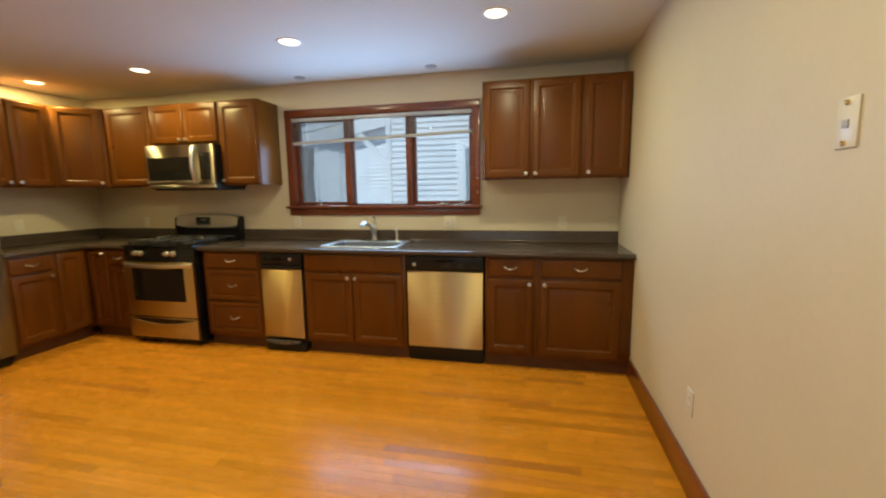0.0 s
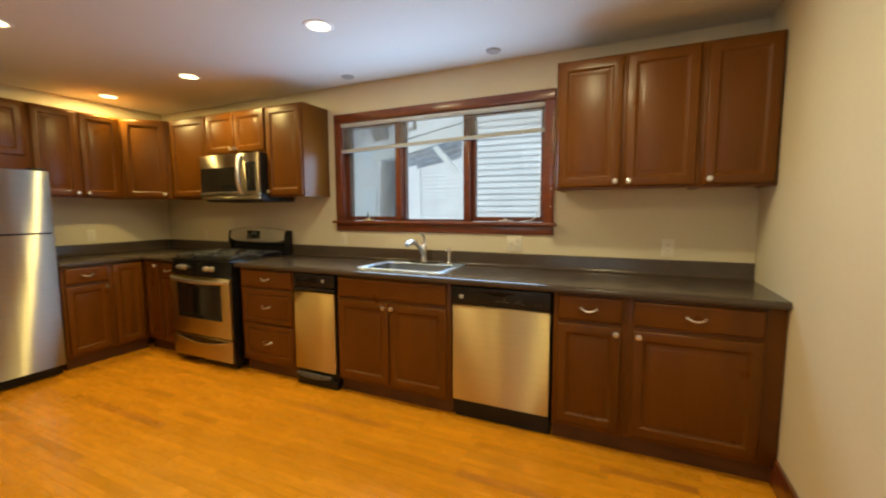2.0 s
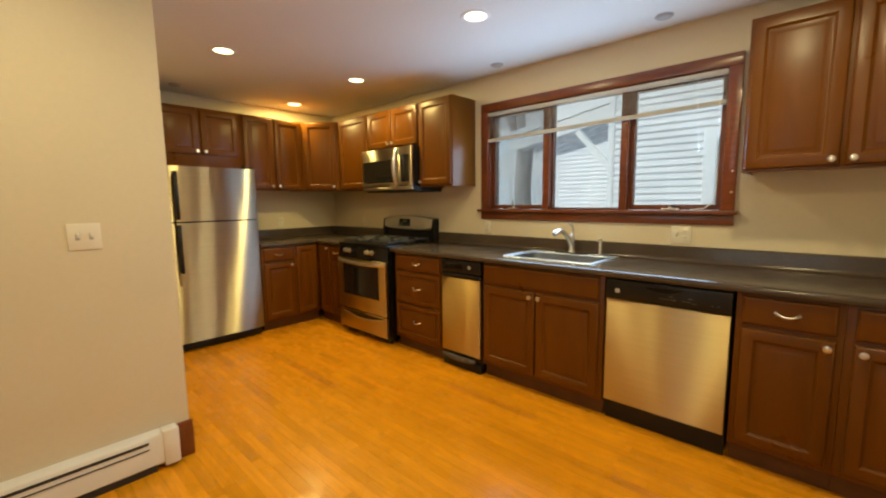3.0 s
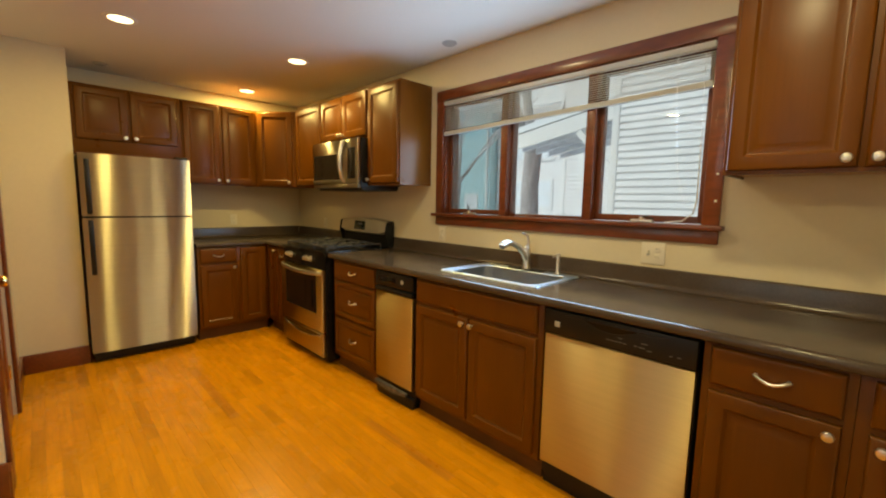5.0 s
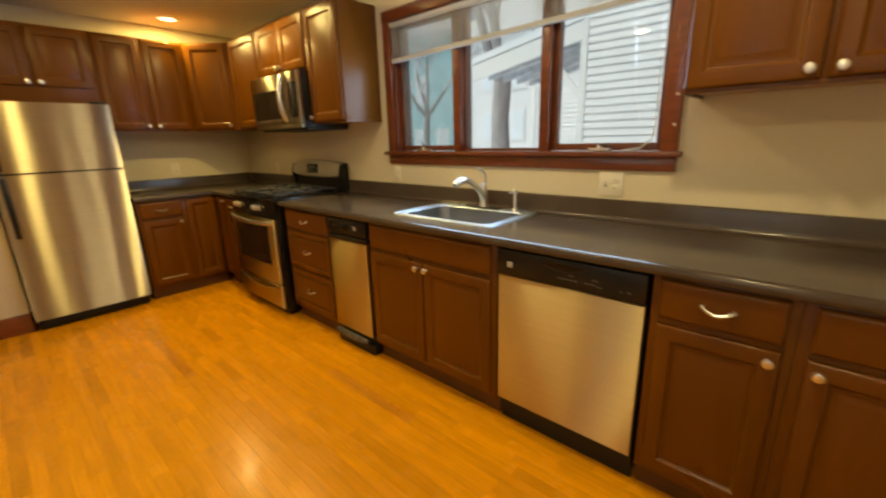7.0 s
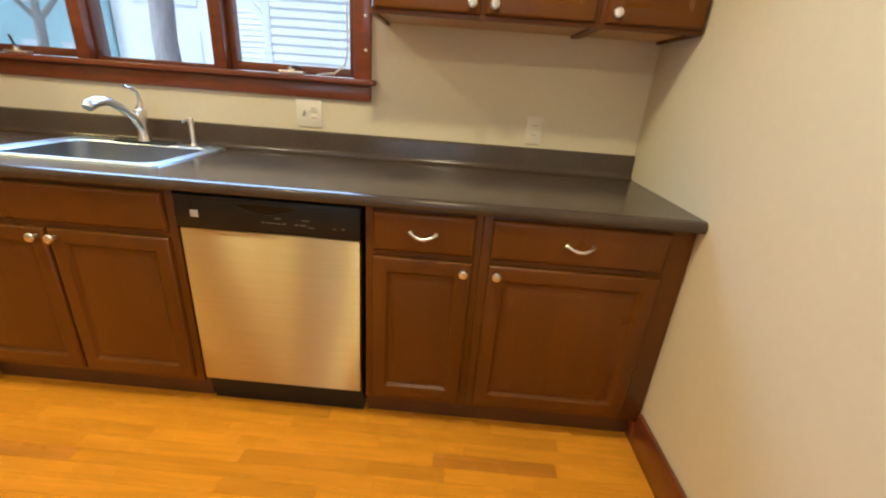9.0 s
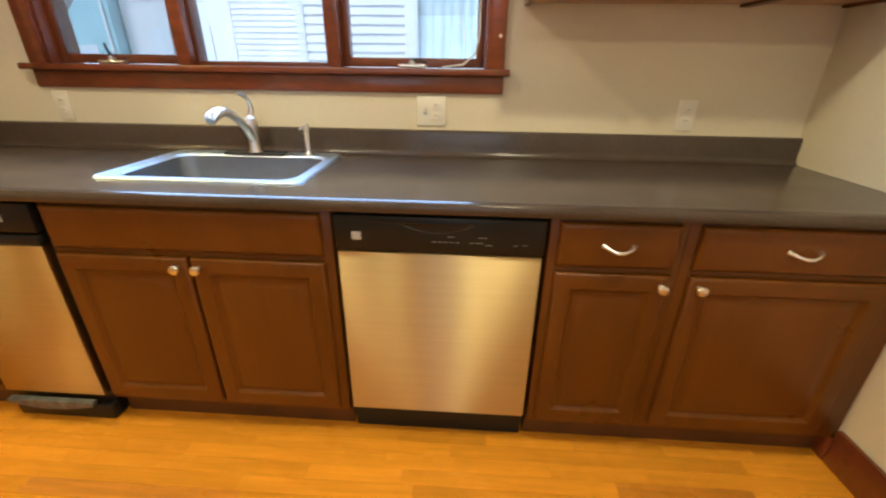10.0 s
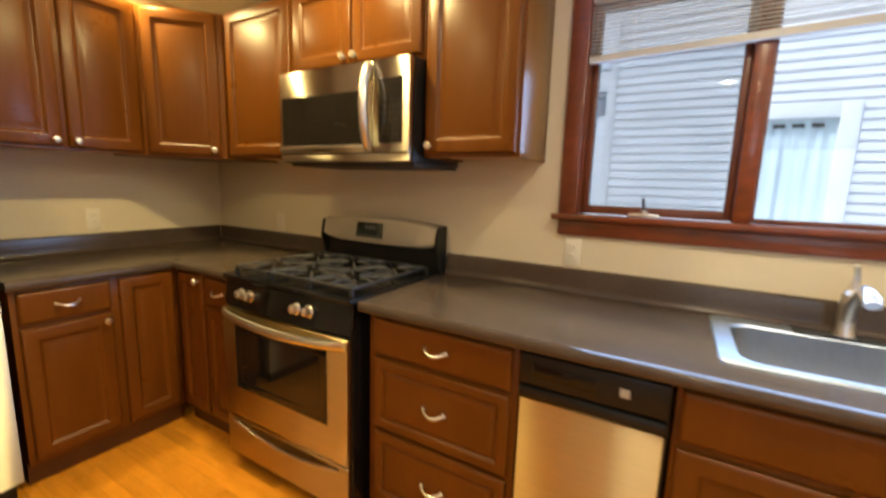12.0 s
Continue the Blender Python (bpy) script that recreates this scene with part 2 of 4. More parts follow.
def rod(bm, a, b, r0, r1=None, seg=16, caps=True):
    a, b = Vector(a), Vector(b)
    m = Matrix.Translation((a + b) / 2) @ (b - a).to_track_quat("Z", "Y").to_matrix().to_4x4()
    bmesh.ops.create_cone(bm, cap_ends=caps, segments=seg, radius1=r0, radius2=r0 if r1 is None else r1, depth=(b - a).length, matrix=m)
    return bm


def lathe(bm, profile, m=Matrix(), seg=24):
    """Turn a profile of (radius, height) about z."""
    rings = []
    for r, z in profile:
        rings.append([bm.verts.new(m @ Vector((r * math.cos(2 * math.pi * i / seg), r * math.sin(2 * math.pi * i / seg), z))) for i in range(seg)])
    for a, b in zip(rings, rings[1:]):
        for i in range(seg):
            bm.faces.new((a[i], a[(i + 1) % seg], b[(i + 1) % seg], b[i]))
    bm.faces.new(rings[0][::-1])
    bm.faces.new(rings[-1])
    return bm


def tube(bm, pts, radii, seg=10):
    """A tube along points, with a radius for each."""
    pts = [Vector(p) for p in pts]
    rings = []
    for i, p in enumerate(pts):
        d = (pts[min(i + 1, len(pts) - 1)] - pts[max(i - 1, 0)]).normalized()
        q = d.to_track_quat("Z", "Y")
        rings.append([bm.verts.new(p + q @ Vector((radii[i] * math.cos(2 * math.pi * k / seg), radii[i] * math.sin(2 * math.pi * k / seg), 0))) for k in range(seg)])
    for a, b in zip(rings, rings[1:]):
        best = min(range(seg), key=lambda s: sum((a[k].co - b[(k + s) % seg].co).length for k in range(seg)))
        for k in range(seg):
            bm.faces.new((a[k], a[(k + 1) % seg], b[(k + 1 + best) % seg], b[(k + best) % seg]))
    bm.faces.new(rings[0][::-1])
    bm.faces.new(rings[-1])
    return bm


def rings_panel(w, h, rings, x=0.0, z=0.0):
    """A moulded board: nested rectangles of (inset, y), closed at the back, its face towards -y."""
    bm = bmesh.new()
    loops = []
    for inset, y in rings:
        loops.append([bm.verts.new((x + px, y, z + pz)) for px, pz in ((inset, inset), (w - inset, inset), (w - inset, h - inset), (inset, h - inset))])
    for a, b in zip(loops, loops[1:]):
        for i in range(4):
            bm.faces.new((a[i], a[(i + 1) % 4], b[(i + 1) % 4], b[i]))
    bm.faces.new(loops[-1])
    bm.faces.new(loops[0][::-1])
    return bm


def prism(bm, outline, y0, y1):
    """An outline of (x, z) pushed from y0 to y1."""
    a = [bm.verts.new((x, y0, z)) for x, z in outline]
    b = [bm.verts.new((x, y1, z)) for x, z in outline]
    bm.faces.new(a)
    bm.faces.new(b[::-1])
    for i in range(len(a)):
        j = (i + 1) % len(a)
        bm.faces.new((a[i], b[i], b[j], a[j]))
    return bm


def mesh_of(name, bm, mat, smooth=True):
    bmesh.ops.recalc_face_normals(bm, faces=bm.faces[:])
    for f in bm.faces:
        f.smooth = smooth
    for e in bm.edges:
        if len(e.link_faces) != 2 or e.calc_face_angle(0) > 0.6:
            e.smooth = False
    me = bpy.data.meshes.new(name)
    bm.to_mesh(me)
    bm.free()
    me.materials.append(mat)
    return me


def part(name, bm, mat, parent, label="", m=None):
    ob = new(name, mesh_of(name, bm, mat))
    ob.parent = parent
    if m is not None:
        ob.matrix_basis = m
    return tagged(ob, label)


def thing(name, m, label, category, group="", kind=""):
    ob = new(name)
    ob.matrix_basis = m
    ob.empty_display_size = 0.05
    return tagged(ob, label, category, group, kind)


def solid(name, bm, mat, label, category, kind="", group=""):
    return tagged(new(name, mesh_of(name, bm, mat)), label, category, group, kind)


# ---- the room ----
XL, XR, YB, YS = -4.82, 0.705, 3.55, -2.6
XW, YD, XS, YST = -2.475, 1.112, -4.24, 1.50
WX0, WX1, WZ0, WZ1 = -2.315, -0.54, 1.235, 2.10

bm = bmesh.new()
box(bm, XL - 0.15, WX0, YB, YB + 0.16, -0.02, CEIL + 0.1)
box(bm, WX1, XR + 0.15, YB, YB + 0.16, -0.02, CEIL + 0.1)
box(bm, WX0, WX1, YB, YB + 0.16, -0.02, WZ0)
box(bm, WX0, WX1, YB, YB + 0.16, WZ1, CEIL + 0.1)
solid("wall_north", bm, PAINT, "warm beige painted wall with the kitchen window", "wall", "structure")
solid("wall_east", boxed(XR, XR + 0.15, YS - 0.15, YB, -0.02, CEIL + 0.1), PAINT, "long plain beige painted wall", "wall", "structure")
solid("wall_west", boxed(XL - 0.15, XL, YST, YB, -0.02, CEIL + 0.1), PAINT, "beige painted wall behind fridge and corner cabinets", "wall", "structure")
solid("wall_stub", boxed(XL - 0.15, XS, 0.9, YST, -0.02, CEIL + 0.1), PAINT, "short beige painted wall beside the fridge", "wall", "structure")
DX0, DX1, DZ = -2.66, -3.50, 2.03
bm = bmesh.new()
box(bm, DX0, XW, YD - 0.12, YD, -0.02, CEIL + 0.1)
box(bm, XS, DX1, YD - 0.12, YD, -0.02, CEIL + 0.1)
box(bm, DX1, DX0, YD - 0.12, YD, DZ, CEIL + 0.1)
solid("wall_closet", bm, PAINT, "beige painted wall round the panelled door", "wall", "structure")
solid("wall_hall", boxed(XW - 0.12, XW, YS, YD - 0.12, -0.02, CEIL + 0.1), PAINT, "beige painted wall above the baseboard heater", "wall", "structure")
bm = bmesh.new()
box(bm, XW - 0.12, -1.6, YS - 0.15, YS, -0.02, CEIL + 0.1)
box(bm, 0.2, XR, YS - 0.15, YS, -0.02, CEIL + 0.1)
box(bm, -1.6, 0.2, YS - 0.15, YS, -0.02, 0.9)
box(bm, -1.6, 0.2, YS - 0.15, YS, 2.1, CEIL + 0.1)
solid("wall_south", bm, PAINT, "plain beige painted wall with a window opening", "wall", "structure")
solid("closet_back", boxed(XS, XW - 0.12, 0.3, 0.4, -0.02, CEIL + 0.1), PAINT, "plain wall inside the closet", "wall", "structure")
bm = bmesh.new()
box(bm, XL, XR, YST, YB, CEIL, CEIL + 0.12)
box(bm, XS, XR, YD, YST, CEIL, CEIL + 0.12)
box(bm, XW, XR, YS, YD, CEIL, CEIL + 0.12)
solid("ceiling", bm, CEILING, "smooth off-white painted ceiling", "ceiling", "structure")


# ---- skirting ----
def skirting(name, x0, x1, y0, y1, h=0.145):
    bm = boxed(x0, x1, y0, y1, 0.0, h, 0.004)
    solid(name, bm, MAHOG, "reddish-brown wooden baseboard along the wall", "baseboard", "structure")


skirting("baseboard_1", XR - 0.018, XR, YS, 2.915)
skirting("baseboard_6", XR - 0.018, XR, 2.915, 2.998, 0.097)
skirting("baseboard_2", XS, XS + 0.018, YD, YST + 0.005)
skirting("baseboard_3", XS + 0.018, DX1 - 0.09, YD, YD + 0.018)
skirting("baseboard_4", XW - 0.002, XW + 0.016, YD - 0.062, YD + 0.012, 0.19)
skirting("baseboard_5", XW + 0.0, DX0 + 0.09, YD, YD + 0.018)


# ---- window ----
win = tagged(new("window_1"), "three-part casement window in reddish-brown wood, blind half raised", "window", "", "structure")
CX0, CX1, CZ1 = WX0 - 0.068, WX1 + 0.068, 2.165
part("window_casing", boxed(CX0, WX0 + 0.004, YB - 0.02, YB, WZ0, CZ1, 0.005), MAHOG, win)
part("window_casing", boxed(WX1 - 0.004, CX1, YB - 0.02, YB, WZ0, CZ1, 0.005), MAHOG, win)
part("window_casing", boxed(CX0, CX1, YB - 0.024, YB, WZ1 - 0.004, CZ1 + 0.003, 0.005), MAHOG, win)
for pz in (1.36, 1.485):
    part("latch_pin", lathe(bmesh.new(), [(0.006, 0.0), (0.006, 0.004), (0.003, 0.006)], pose(CX1 - 0.022, YB - 0.02, pz, 90), 12), PLATE, win)
part("window_sill", boxed(CX0 - 0.025, CX1 + 0.02, YB - 0.05, YB + 0.05, WZ0 - 0.012, WZ0 + 0.012, 0.006), MAHOG, win)
part("window_apron", boxed(CX0, CX1, YB - 0.018, YB, WZ0 - 0.078, WZ0 - 0.012, 0.005), MAHOG, win)
part("window_jamb", boxed(WX0, WX0 + 0.012, YB, YB + 0.15, WZ0, WZ1), MAHOG, win)
part("window_jamb", boxed(WX1 - 0.012, WX1, YB, YB + 0.15, WZ0, WZ1), MAHOG, win)
part("window_head", boxed(WX0, WX1, YB, YB + 0.15, WZ1 - 0.014, WZ1), MAHOG, win)
part("mullion", boxed(-1.775, -1.72, YB + 0.005, YB + 0.13, WZ0 + 0.012, WZ1 - 0.014, 0.004), MAHOG, win)
part("mullion", boxed(-1.165, -1.11, YB + 0.005, YB + 0.13, WZ0 + 0.012, WZ1 - 0.014, 0.004), MAHOG, win)


def sash(x0, x1, z0, z1, fx, fz, label):
    s = thing_part("sash", win, label)
    part("sash_stile", boxed(x0, x0 + fx, YB + 0.05, YB + 0.095, z0, z1, 0.003), SASH, s)
    part("sash_stile", boxed(x1 - fx, x1, YB + 0.05, YB + 0.095, z0, z1, 0.003), SASH, s)
    part("sash_rail", boxed(x0 + fx, x1 - fx, YB + 0.05, YB + 0.095, z0, z0 + fz, 0.003), SASH, s)
    part("sash_rail", boxed(x0 + fx, x1 - fx, YB + 0.05, YB + 0.095, z1 - fz, z1, 0.003), SASH, s)
    g = part("pane", boxed(x0 + fx - 0.004, x1 - fx + 0.004, YB + 0.072, YB + 0.077, z0 + fz - 0.004, z1 - fz + 0.004), GLASS, s)
    g.visible_shadow = False
    return s


def thing_part(name, parent, label=""):
    ob = new(name)
    ob.parent = parent
    ob.empty_display_size = 0.03
    return tagged(ob, label)


left_sash = sash(WX0 + 0.012, -1.775, WZ0 + 0.014, WZ1 - 0.014, 0.024, 0.035, "hinged wooden sash")
mesh = part("insect_screen", boxed(WX0 + 0.034, -1.797, YB + 0.060, YB + 0.0605, WZ0 + 0.047, WZ1 - 0.047), SCREEN, left_sash, "fine grey insect screen")
mesh.visible_shadow = False
sash(-1.72, -1.165, WZ0 + 0.012, WZ1 - 0.014, 0.012, 0.016, "fixed centre pane")
sash(-1.11, WX1 - 0.012, WZ0 + 0.014, WZ1 - 0.014, 0.028, 0.035, "hinged wooden sash")


def operator(x, folded):
    """A casement crank on the sill."""
    o = thing("window_crank", pose(x, YB + 0.02, WZ0 + 0.012), "grey metal casement crank on the window sill", "window crank", "casement cranks")
    part("housing", boxed(-0.055, 0.055, -0.014, 0.022, 0.0, 0.014, 0.005), CHROME, o)
    bm = lathe(bmesh.new(), [(0.014, 0.012), (0.013, 0.024), (0.008, 0.03)])
    part("hub", bm, CHROME, o)
    bm = bmesh.new()
    if folded:
        tube(bm, [(0, -0.002, 0.028), (0.03, -0.01, 0.03), (0.06, -0.012, 0.02)], [0.006, 0.005, 0.005])
    else:
        tube(bm, [(0, 0, 0.026), (-0.004, -0.006, 0.05), (-0.006, -0.012, 0.075)], [0.006, 0.005, 0.005])
    part("handle", bm, SLOT, o)


operator(-2.06, False)
operator(-0.83, True)

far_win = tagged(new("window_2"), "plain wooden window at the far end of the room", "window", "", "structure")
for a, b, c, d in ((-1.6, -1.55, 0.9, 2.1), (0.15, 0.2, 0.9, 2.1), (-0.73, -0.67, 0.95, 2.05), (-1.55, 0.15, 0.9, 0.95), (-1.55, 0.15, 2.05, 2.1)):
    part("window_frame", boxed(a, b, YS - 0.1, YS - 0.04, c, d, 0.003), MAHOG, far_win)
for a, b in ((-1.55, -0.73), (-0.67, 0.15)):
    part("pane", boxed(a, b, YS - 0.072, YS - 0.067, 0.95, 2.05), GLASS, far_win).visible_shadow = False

# the raised blind, hanging a little askew
blind = thing("window_blind", pose(0, 0, 0), "white horizontal blind pulled up askew with a hanging cord", "blind")
BX0, BX1, BY = WX0 + 0.008, WX1 - 0.008, YB - 0.002
part("headrail", boxed(BX0, BX1, BY - 0.02, BY + 0.02, 2.058, 2.086, 0.004), BLIND, blind)


def slanted(zl, zr, h, d):
    bm = boxed(BX0, BX1, BY - d, BY + d, 0, h, 0.0)
    for v in bm.verts:
        v.co.z += zl if v.co.x < -1.4 else zr
    return bm


for i in range(13):
    k = i / 12
    bm = slanted(2.04 - 0.175 * k, 2.04 - 0.128 * k, 0.0012, 0.0125)
    for v in bm.verts:
        v.co.z += (v.co.y - BY) * 0.15
    part("slat", bm, BLIND, blind)
part("bottom_rail", slanted(1.838, 1.884, 0.026, 0.014), RAIL, blind, "cream stacked slats and bottom rail")
for lx in (-2.15, -1.43, -0.70):
    part("ladder_cord", rod(bmesh.new(), (lx, BY - 0.013, 1.86), (lx, BY - 0.013, 2.05), 0.0012, seg=6), BLIND, blind)
bm = tube(bmesh.new(), [(-0.70, BY - 0.02, 2.05), (-0.69, BY - 0.02, 1.8), (-0.665, BY - 0.018, 1.5), (-0.625, BY - 0.014, 1.34)], [0.0014] * 4, 6)
part("pull_cord", bm, BLIND, blind)
bm = tube(bmesh.new(), [(-0.585, BY - 0.015, 2.04), (-0.575, BY - 0.015, 1.6), (-0.572, BY - 0.012, 1.36), (-0.585, BY - 0.01, 1.30), (-0.63, BY - 0.008, 1.262), (-0.71, BY - 0.004, 1.252)], [0.0015, 0.002, 0.0035, 0.004, 0.004, 0.003], 8)
part("lift_cord", bm, BLIND, blind)


# ---- ceiling fittings ----
lamp = thing("recessed_light", pose(*LAMP_SPOTS[0], CEIL), "round recessed ceiling light, lit warm", "ceiling light", "recessed ceiling lights")
lathe_bm = bmesh.new()
prof = [(0.062, -0.001), (0.066, -0.006), (0.085, -0.005), (0.09, 0.0)]
seg = 32
loops = [[lathe_bm.verts.new((r * math.cos(2 * math.pi * i / seg), r * math.sin(2 * math.pi * i / seg), z)) for i in range(seg)] for r, z in prof]
for a, b in zip(loops, loops[1:]):
    for i in range(seg):
        lathe_bm.faces.new((a[i], a[(i + 1) % seg], b[(i + 1) % seg], b[i]))
part("trim_ring", lathe_bm, TRIMW, lamp)
part("lens", lathe(bmesh.new(), [(0.03, -0.004), (0.064, -0.003), (0.064, -0.001)], seg=32), LENS, lamp, "glowing frosted lens")
for lx, ly in LAMP_SPOTS[1:]:
    copy_thing(lamp, pose(lx, ly, CEIL))
spr = thing("sprinkler_head", pose(-2.09, 3.36, CEIL), "small flush sprinkler cover on the ceiling", "sprinkler", "ceiling sprinklers")
part("cover", lathe(bmesh.new(), [(0.045, 0.0), (0.045, -0.006), (0.04, -0.012), (0.01, -0.013)]), GREYMARK, spr)
part("ring", lathe(bmesh.new(), [(0.052, 0.0), (0.052, -0.003), (0.03, -0.003)]), GREYMARK, spr)
for lx, ly in ((-0.86, 3.34), (-4.5, 1.72)):
    copy_thing(spr, pose(lx, ly, CEIL))


# ---- cabinets ----
DOOR_RINGS = [(0.0, 0.0), (0.0, -0.009), (0.002, -0.014), (0.006, -0.0185), (0.010, -0.02), (0.050, -0.02), (0.054, -0.017), (0.059, -0.0105), (0.062, -0.009), (0.067, -0.009), (0.090, -0.0185), (0.094, -0.0195)]
SMALL_RINGS = [(0.0, 0.0), (0.0, -0.009), (0.002, -0.014), (0.006, -0.0185), (0.010, -0.02), (0.034, -0.02), (0.038, -0.017), (0.042, -0.011), (0.046, -0.0105), (0.060, -0.0185), (0.063, -0.019)]
SLAB_RINGS = [(0.0, 0.0), (0.0, -0.008), (0.002, -0.013), (0.006, -0.0165), (0.012, -0.0195), (0.016, -0.02)]


def knob(parent, x, z):
    m = Matrix.Translation((x, -0.02, z)) @ pose(0, 0, 0, 90)
    part("knob", lathe(bmesh.new(), [(0.007, 0.0), (0.006, 0.012), (0.013, 0.017), (0.0165, 0.023), (0.014, 0.029), (0.006, 0.031)], m, 16), CHROME, parent, "satin nickel knob")


def pull(parent, x, z, w=0.085):
    pts = [(x + w * u, -0.02 - 0.026 * math.sin(math.pi * (u + 0.5)) ** 0.6, z - 0.012 * math.sin(math.pi * (u + 0.5))) for u in (-0.5, -0.45, -0.3, -0.1, 0.1, 0.3, 0.45, 0.5)]
    part("pull", tube(bmesh.new(), pts, [0.008, 0.006, 0.005, 0.0055, 0.0055, 0.005, 0.006, 0.008]), CHROME, parent, "curved satin nickel pull")


def front(parent, kind, x0, x1, z0, z1, hw=None):
    name = "drawer_front" if kind in ("slab", "small", "false") else "door"
    rings = {"door": DOOR_RINGS, "small": SMALL_RINGS}.get(kind, SLAB_RINGS)
    p = part(name, rings_panel(x1 - x0, z1 - z0, rings, x0, z0), CAB, parent)
    if hw == "pull":
        pull(p, (x0 + x1) / 2, (z0 + z1) / 2 + 0.004)
    elif hw:
        kx = x0 + 0.028 if "l" in hw else x1 - 0.028
        kz = z1 - 0.03 if "t" in hw else z0 + 0.03
        knob(p, kx, kz)


def base_cabinet(m, w, fronts, label, d=0.62, group="base cabinets", well=False):
    c = thing("base_cabinet", m, label, "cabinet", group)
    if well:  # open at the top, for the sink's bowl
        part("face_frame", boxed(0, w, 0.0, 0.03, 0.10, 0.874, 0.0015), CAB, c)
        part("side_panel", boxed(0, 0.018, 0.0302, d, 0.10, 0.874), CAB, c)
        part("side_panel", boxed(w - 0.018, w, 0.0302, d, 0.10, 0.874), CAB, c)
        part("bottom_panel", boxed(0.0182, w - 0.0182, 0.0302, d, 0.10, 0.118), CABIN, c)
    else:
        part("body", boxed(0, w, 0.0, d, 0.10, 0.874, 0.0015), CAB, c)
    part("toe_kick", boxed(0, w, 0.04, d - 0.02, 0.0, 0.0985), SHADED_KICK, c)
    for f in fronts:
        front(c, *f)
    return c


def wall_cabinet(m, w, z0, z1, fronts, label, d=0.315, group="wall cabinets"):
    c = thing("wall_cabinet", m, label, "cabinet", group)
    bm = bmesh.new()
    box(bm, 0, w, 0, d, z0 + 0.016, z1, 0.0015)
    part("body", bm, CAB, c)
    part("bottom_rail", boxed(0, w, 0, 0.02, z0, z0 + 0.0155), CAB, c)
    part("side_lip", boxed(0, 0.016, 0.0205, d, z0, z0 + 0.0155), CAB, c)
    part("side_lip", boxed(w - 0.016, w, 0.0205, d, z0, z0 + 0.0155), CAB, c)
    part("bottom_panel", boxed(0.0165, w - 0.0165, 0.0205, d - 0.001, z0 + 0.010, z0 + 0.0155), CABIN, c, "unstained maple underside")
    for f in fronts:
        front(c, *f)
    return c


FY, DZ0, DZ1, RZ0, RZ1 = 2.925, 0.125, 0.705, 0.725, 0.862
# window wall, from the long wall to the corner
base_cabinet(pose(0.028, FY, 0), 0.674, [("slab", 0.03, 0.595, RZ0, RZ1, "pull"), ("door", 0.03, 0.595, DZ0, DZ1, "tl")], "brown stained base cabinet with one wide drawer and door")
base_cabinet(pose(-0.356, FY, 0), 0.383, [("slab", 0.024, 0.36, RZ0, RZ1, "pull"), ("door", 0.024, 0.36, DZ0, DZ1, "tr")], "narrow brown stained base cabinet with drawer and door")
base_cabinet(pose(-1.895, FY, 0), 0.90, [("false", 0.012, 0.872, RZ0, RZ1), ("door", 0.012, 0.437, DZ0, DZ1, "tr"), ("door", 0.447, 0.872, DZ0, DZ1, "tl")], "brown stained sink cabinet with two doors", well=True)
base_cabinet(pose(-2.895, FY, 0), 0.585, [("slab", 0.03, 0.565, RZ0, RZ1, "pull"), ("small", 0.03, 0.565, 0.435, 0.71, "pull"), ("small", 0.03, 0.565, 0.135, 0.42, "pull")], "brown stained cabinet of three drawers")
base_cabinet(pose(-4.22, FY, 0), 0.525, [("door", 0.035, 0.255, DZ0, RZ1, "tr"), ("slab", 0.275, 0.51, RZ0, RZ1, "pull"), ("door", 0.275, 0.51, DZ0, DZ1, "tr")], "brown stained corner base cabinet beside the range")
# west wall
base_cabinet(pose(-4.22, 2.285, 0, 0, 0, 90), 0.637, [("slab", 0.02, 0.335, RZ0, RZ1, "pull"), ("door", 0.02, 0.335, DZ0, DZ1, "tr"), ("door", 0.37, 0.607, DZ0, RZ1)], "brown stained base cabinet beside the fridge", d=0.595)

UZ0, UZ1, UY = 1.458, 2.228, 3.232
wall_cabinet(pose(0.358, UY, 0), 0.342, UZ0, UZ1, [("door", 0.016, 0.335, UZ0 + 0.014, UZ1 - 0.012, "bl")], "brown stained single-door wall cabinet by the corner")
wall_cabinet(pose(-0.415, UY, 0), 0.771, UZ0, UZ1, [("door", 0.012, 0.375, UZ0 + 0.014, UZ1 - 0.012, "br"), ("door", 0.392, 0.755, UZ0 + 0.014, UZ1 - 0.012, "bl")], "brown stained two-door wall cabinet beside the window")
wall_cabinet(pose(-2.872, UY, 0), 0.412, UZ0, UZ1, [("door", 0.012, 0.398, UZ0 + 0.014, UZ1 - 0.012, "bl")], "brown stained single-door wall cabinet by the window")
wall_cabinet(pose(-3.638, UY, 0), 0.764, 1.842, UZ1, [("door", 0.012, 0.377, 1.862, UZ1 - 0.012, "br"), ("door", 0.387, 0.752, 1.862, UZ1 - 0.012, "bl")], "low two-door wall cabinet above the microwave")
wall_cabinet(pose(-4.20, UY, 0), 0.56, UZ0, UZ1, [("door", 0.04, 0.545, UZ0 + 0.014, UZ1 - 0.012, "br")], "brown stained wall cabinet beside the microwave")
UXW = -4.49
wall_cabinet(pose(UXW, 2.27, 0, 0, 0, 90), 0.665, UZ0, UZ1, [("door", 0.012, 0.322, UZ0 + 0.014, UZ1 - 0.012, "br"), ("door", 0.345, 0.652, UZ0 + 0.014, UZ1 - 0.012, "bl")], "brown stained two-door wall cabinet beside the fridge")
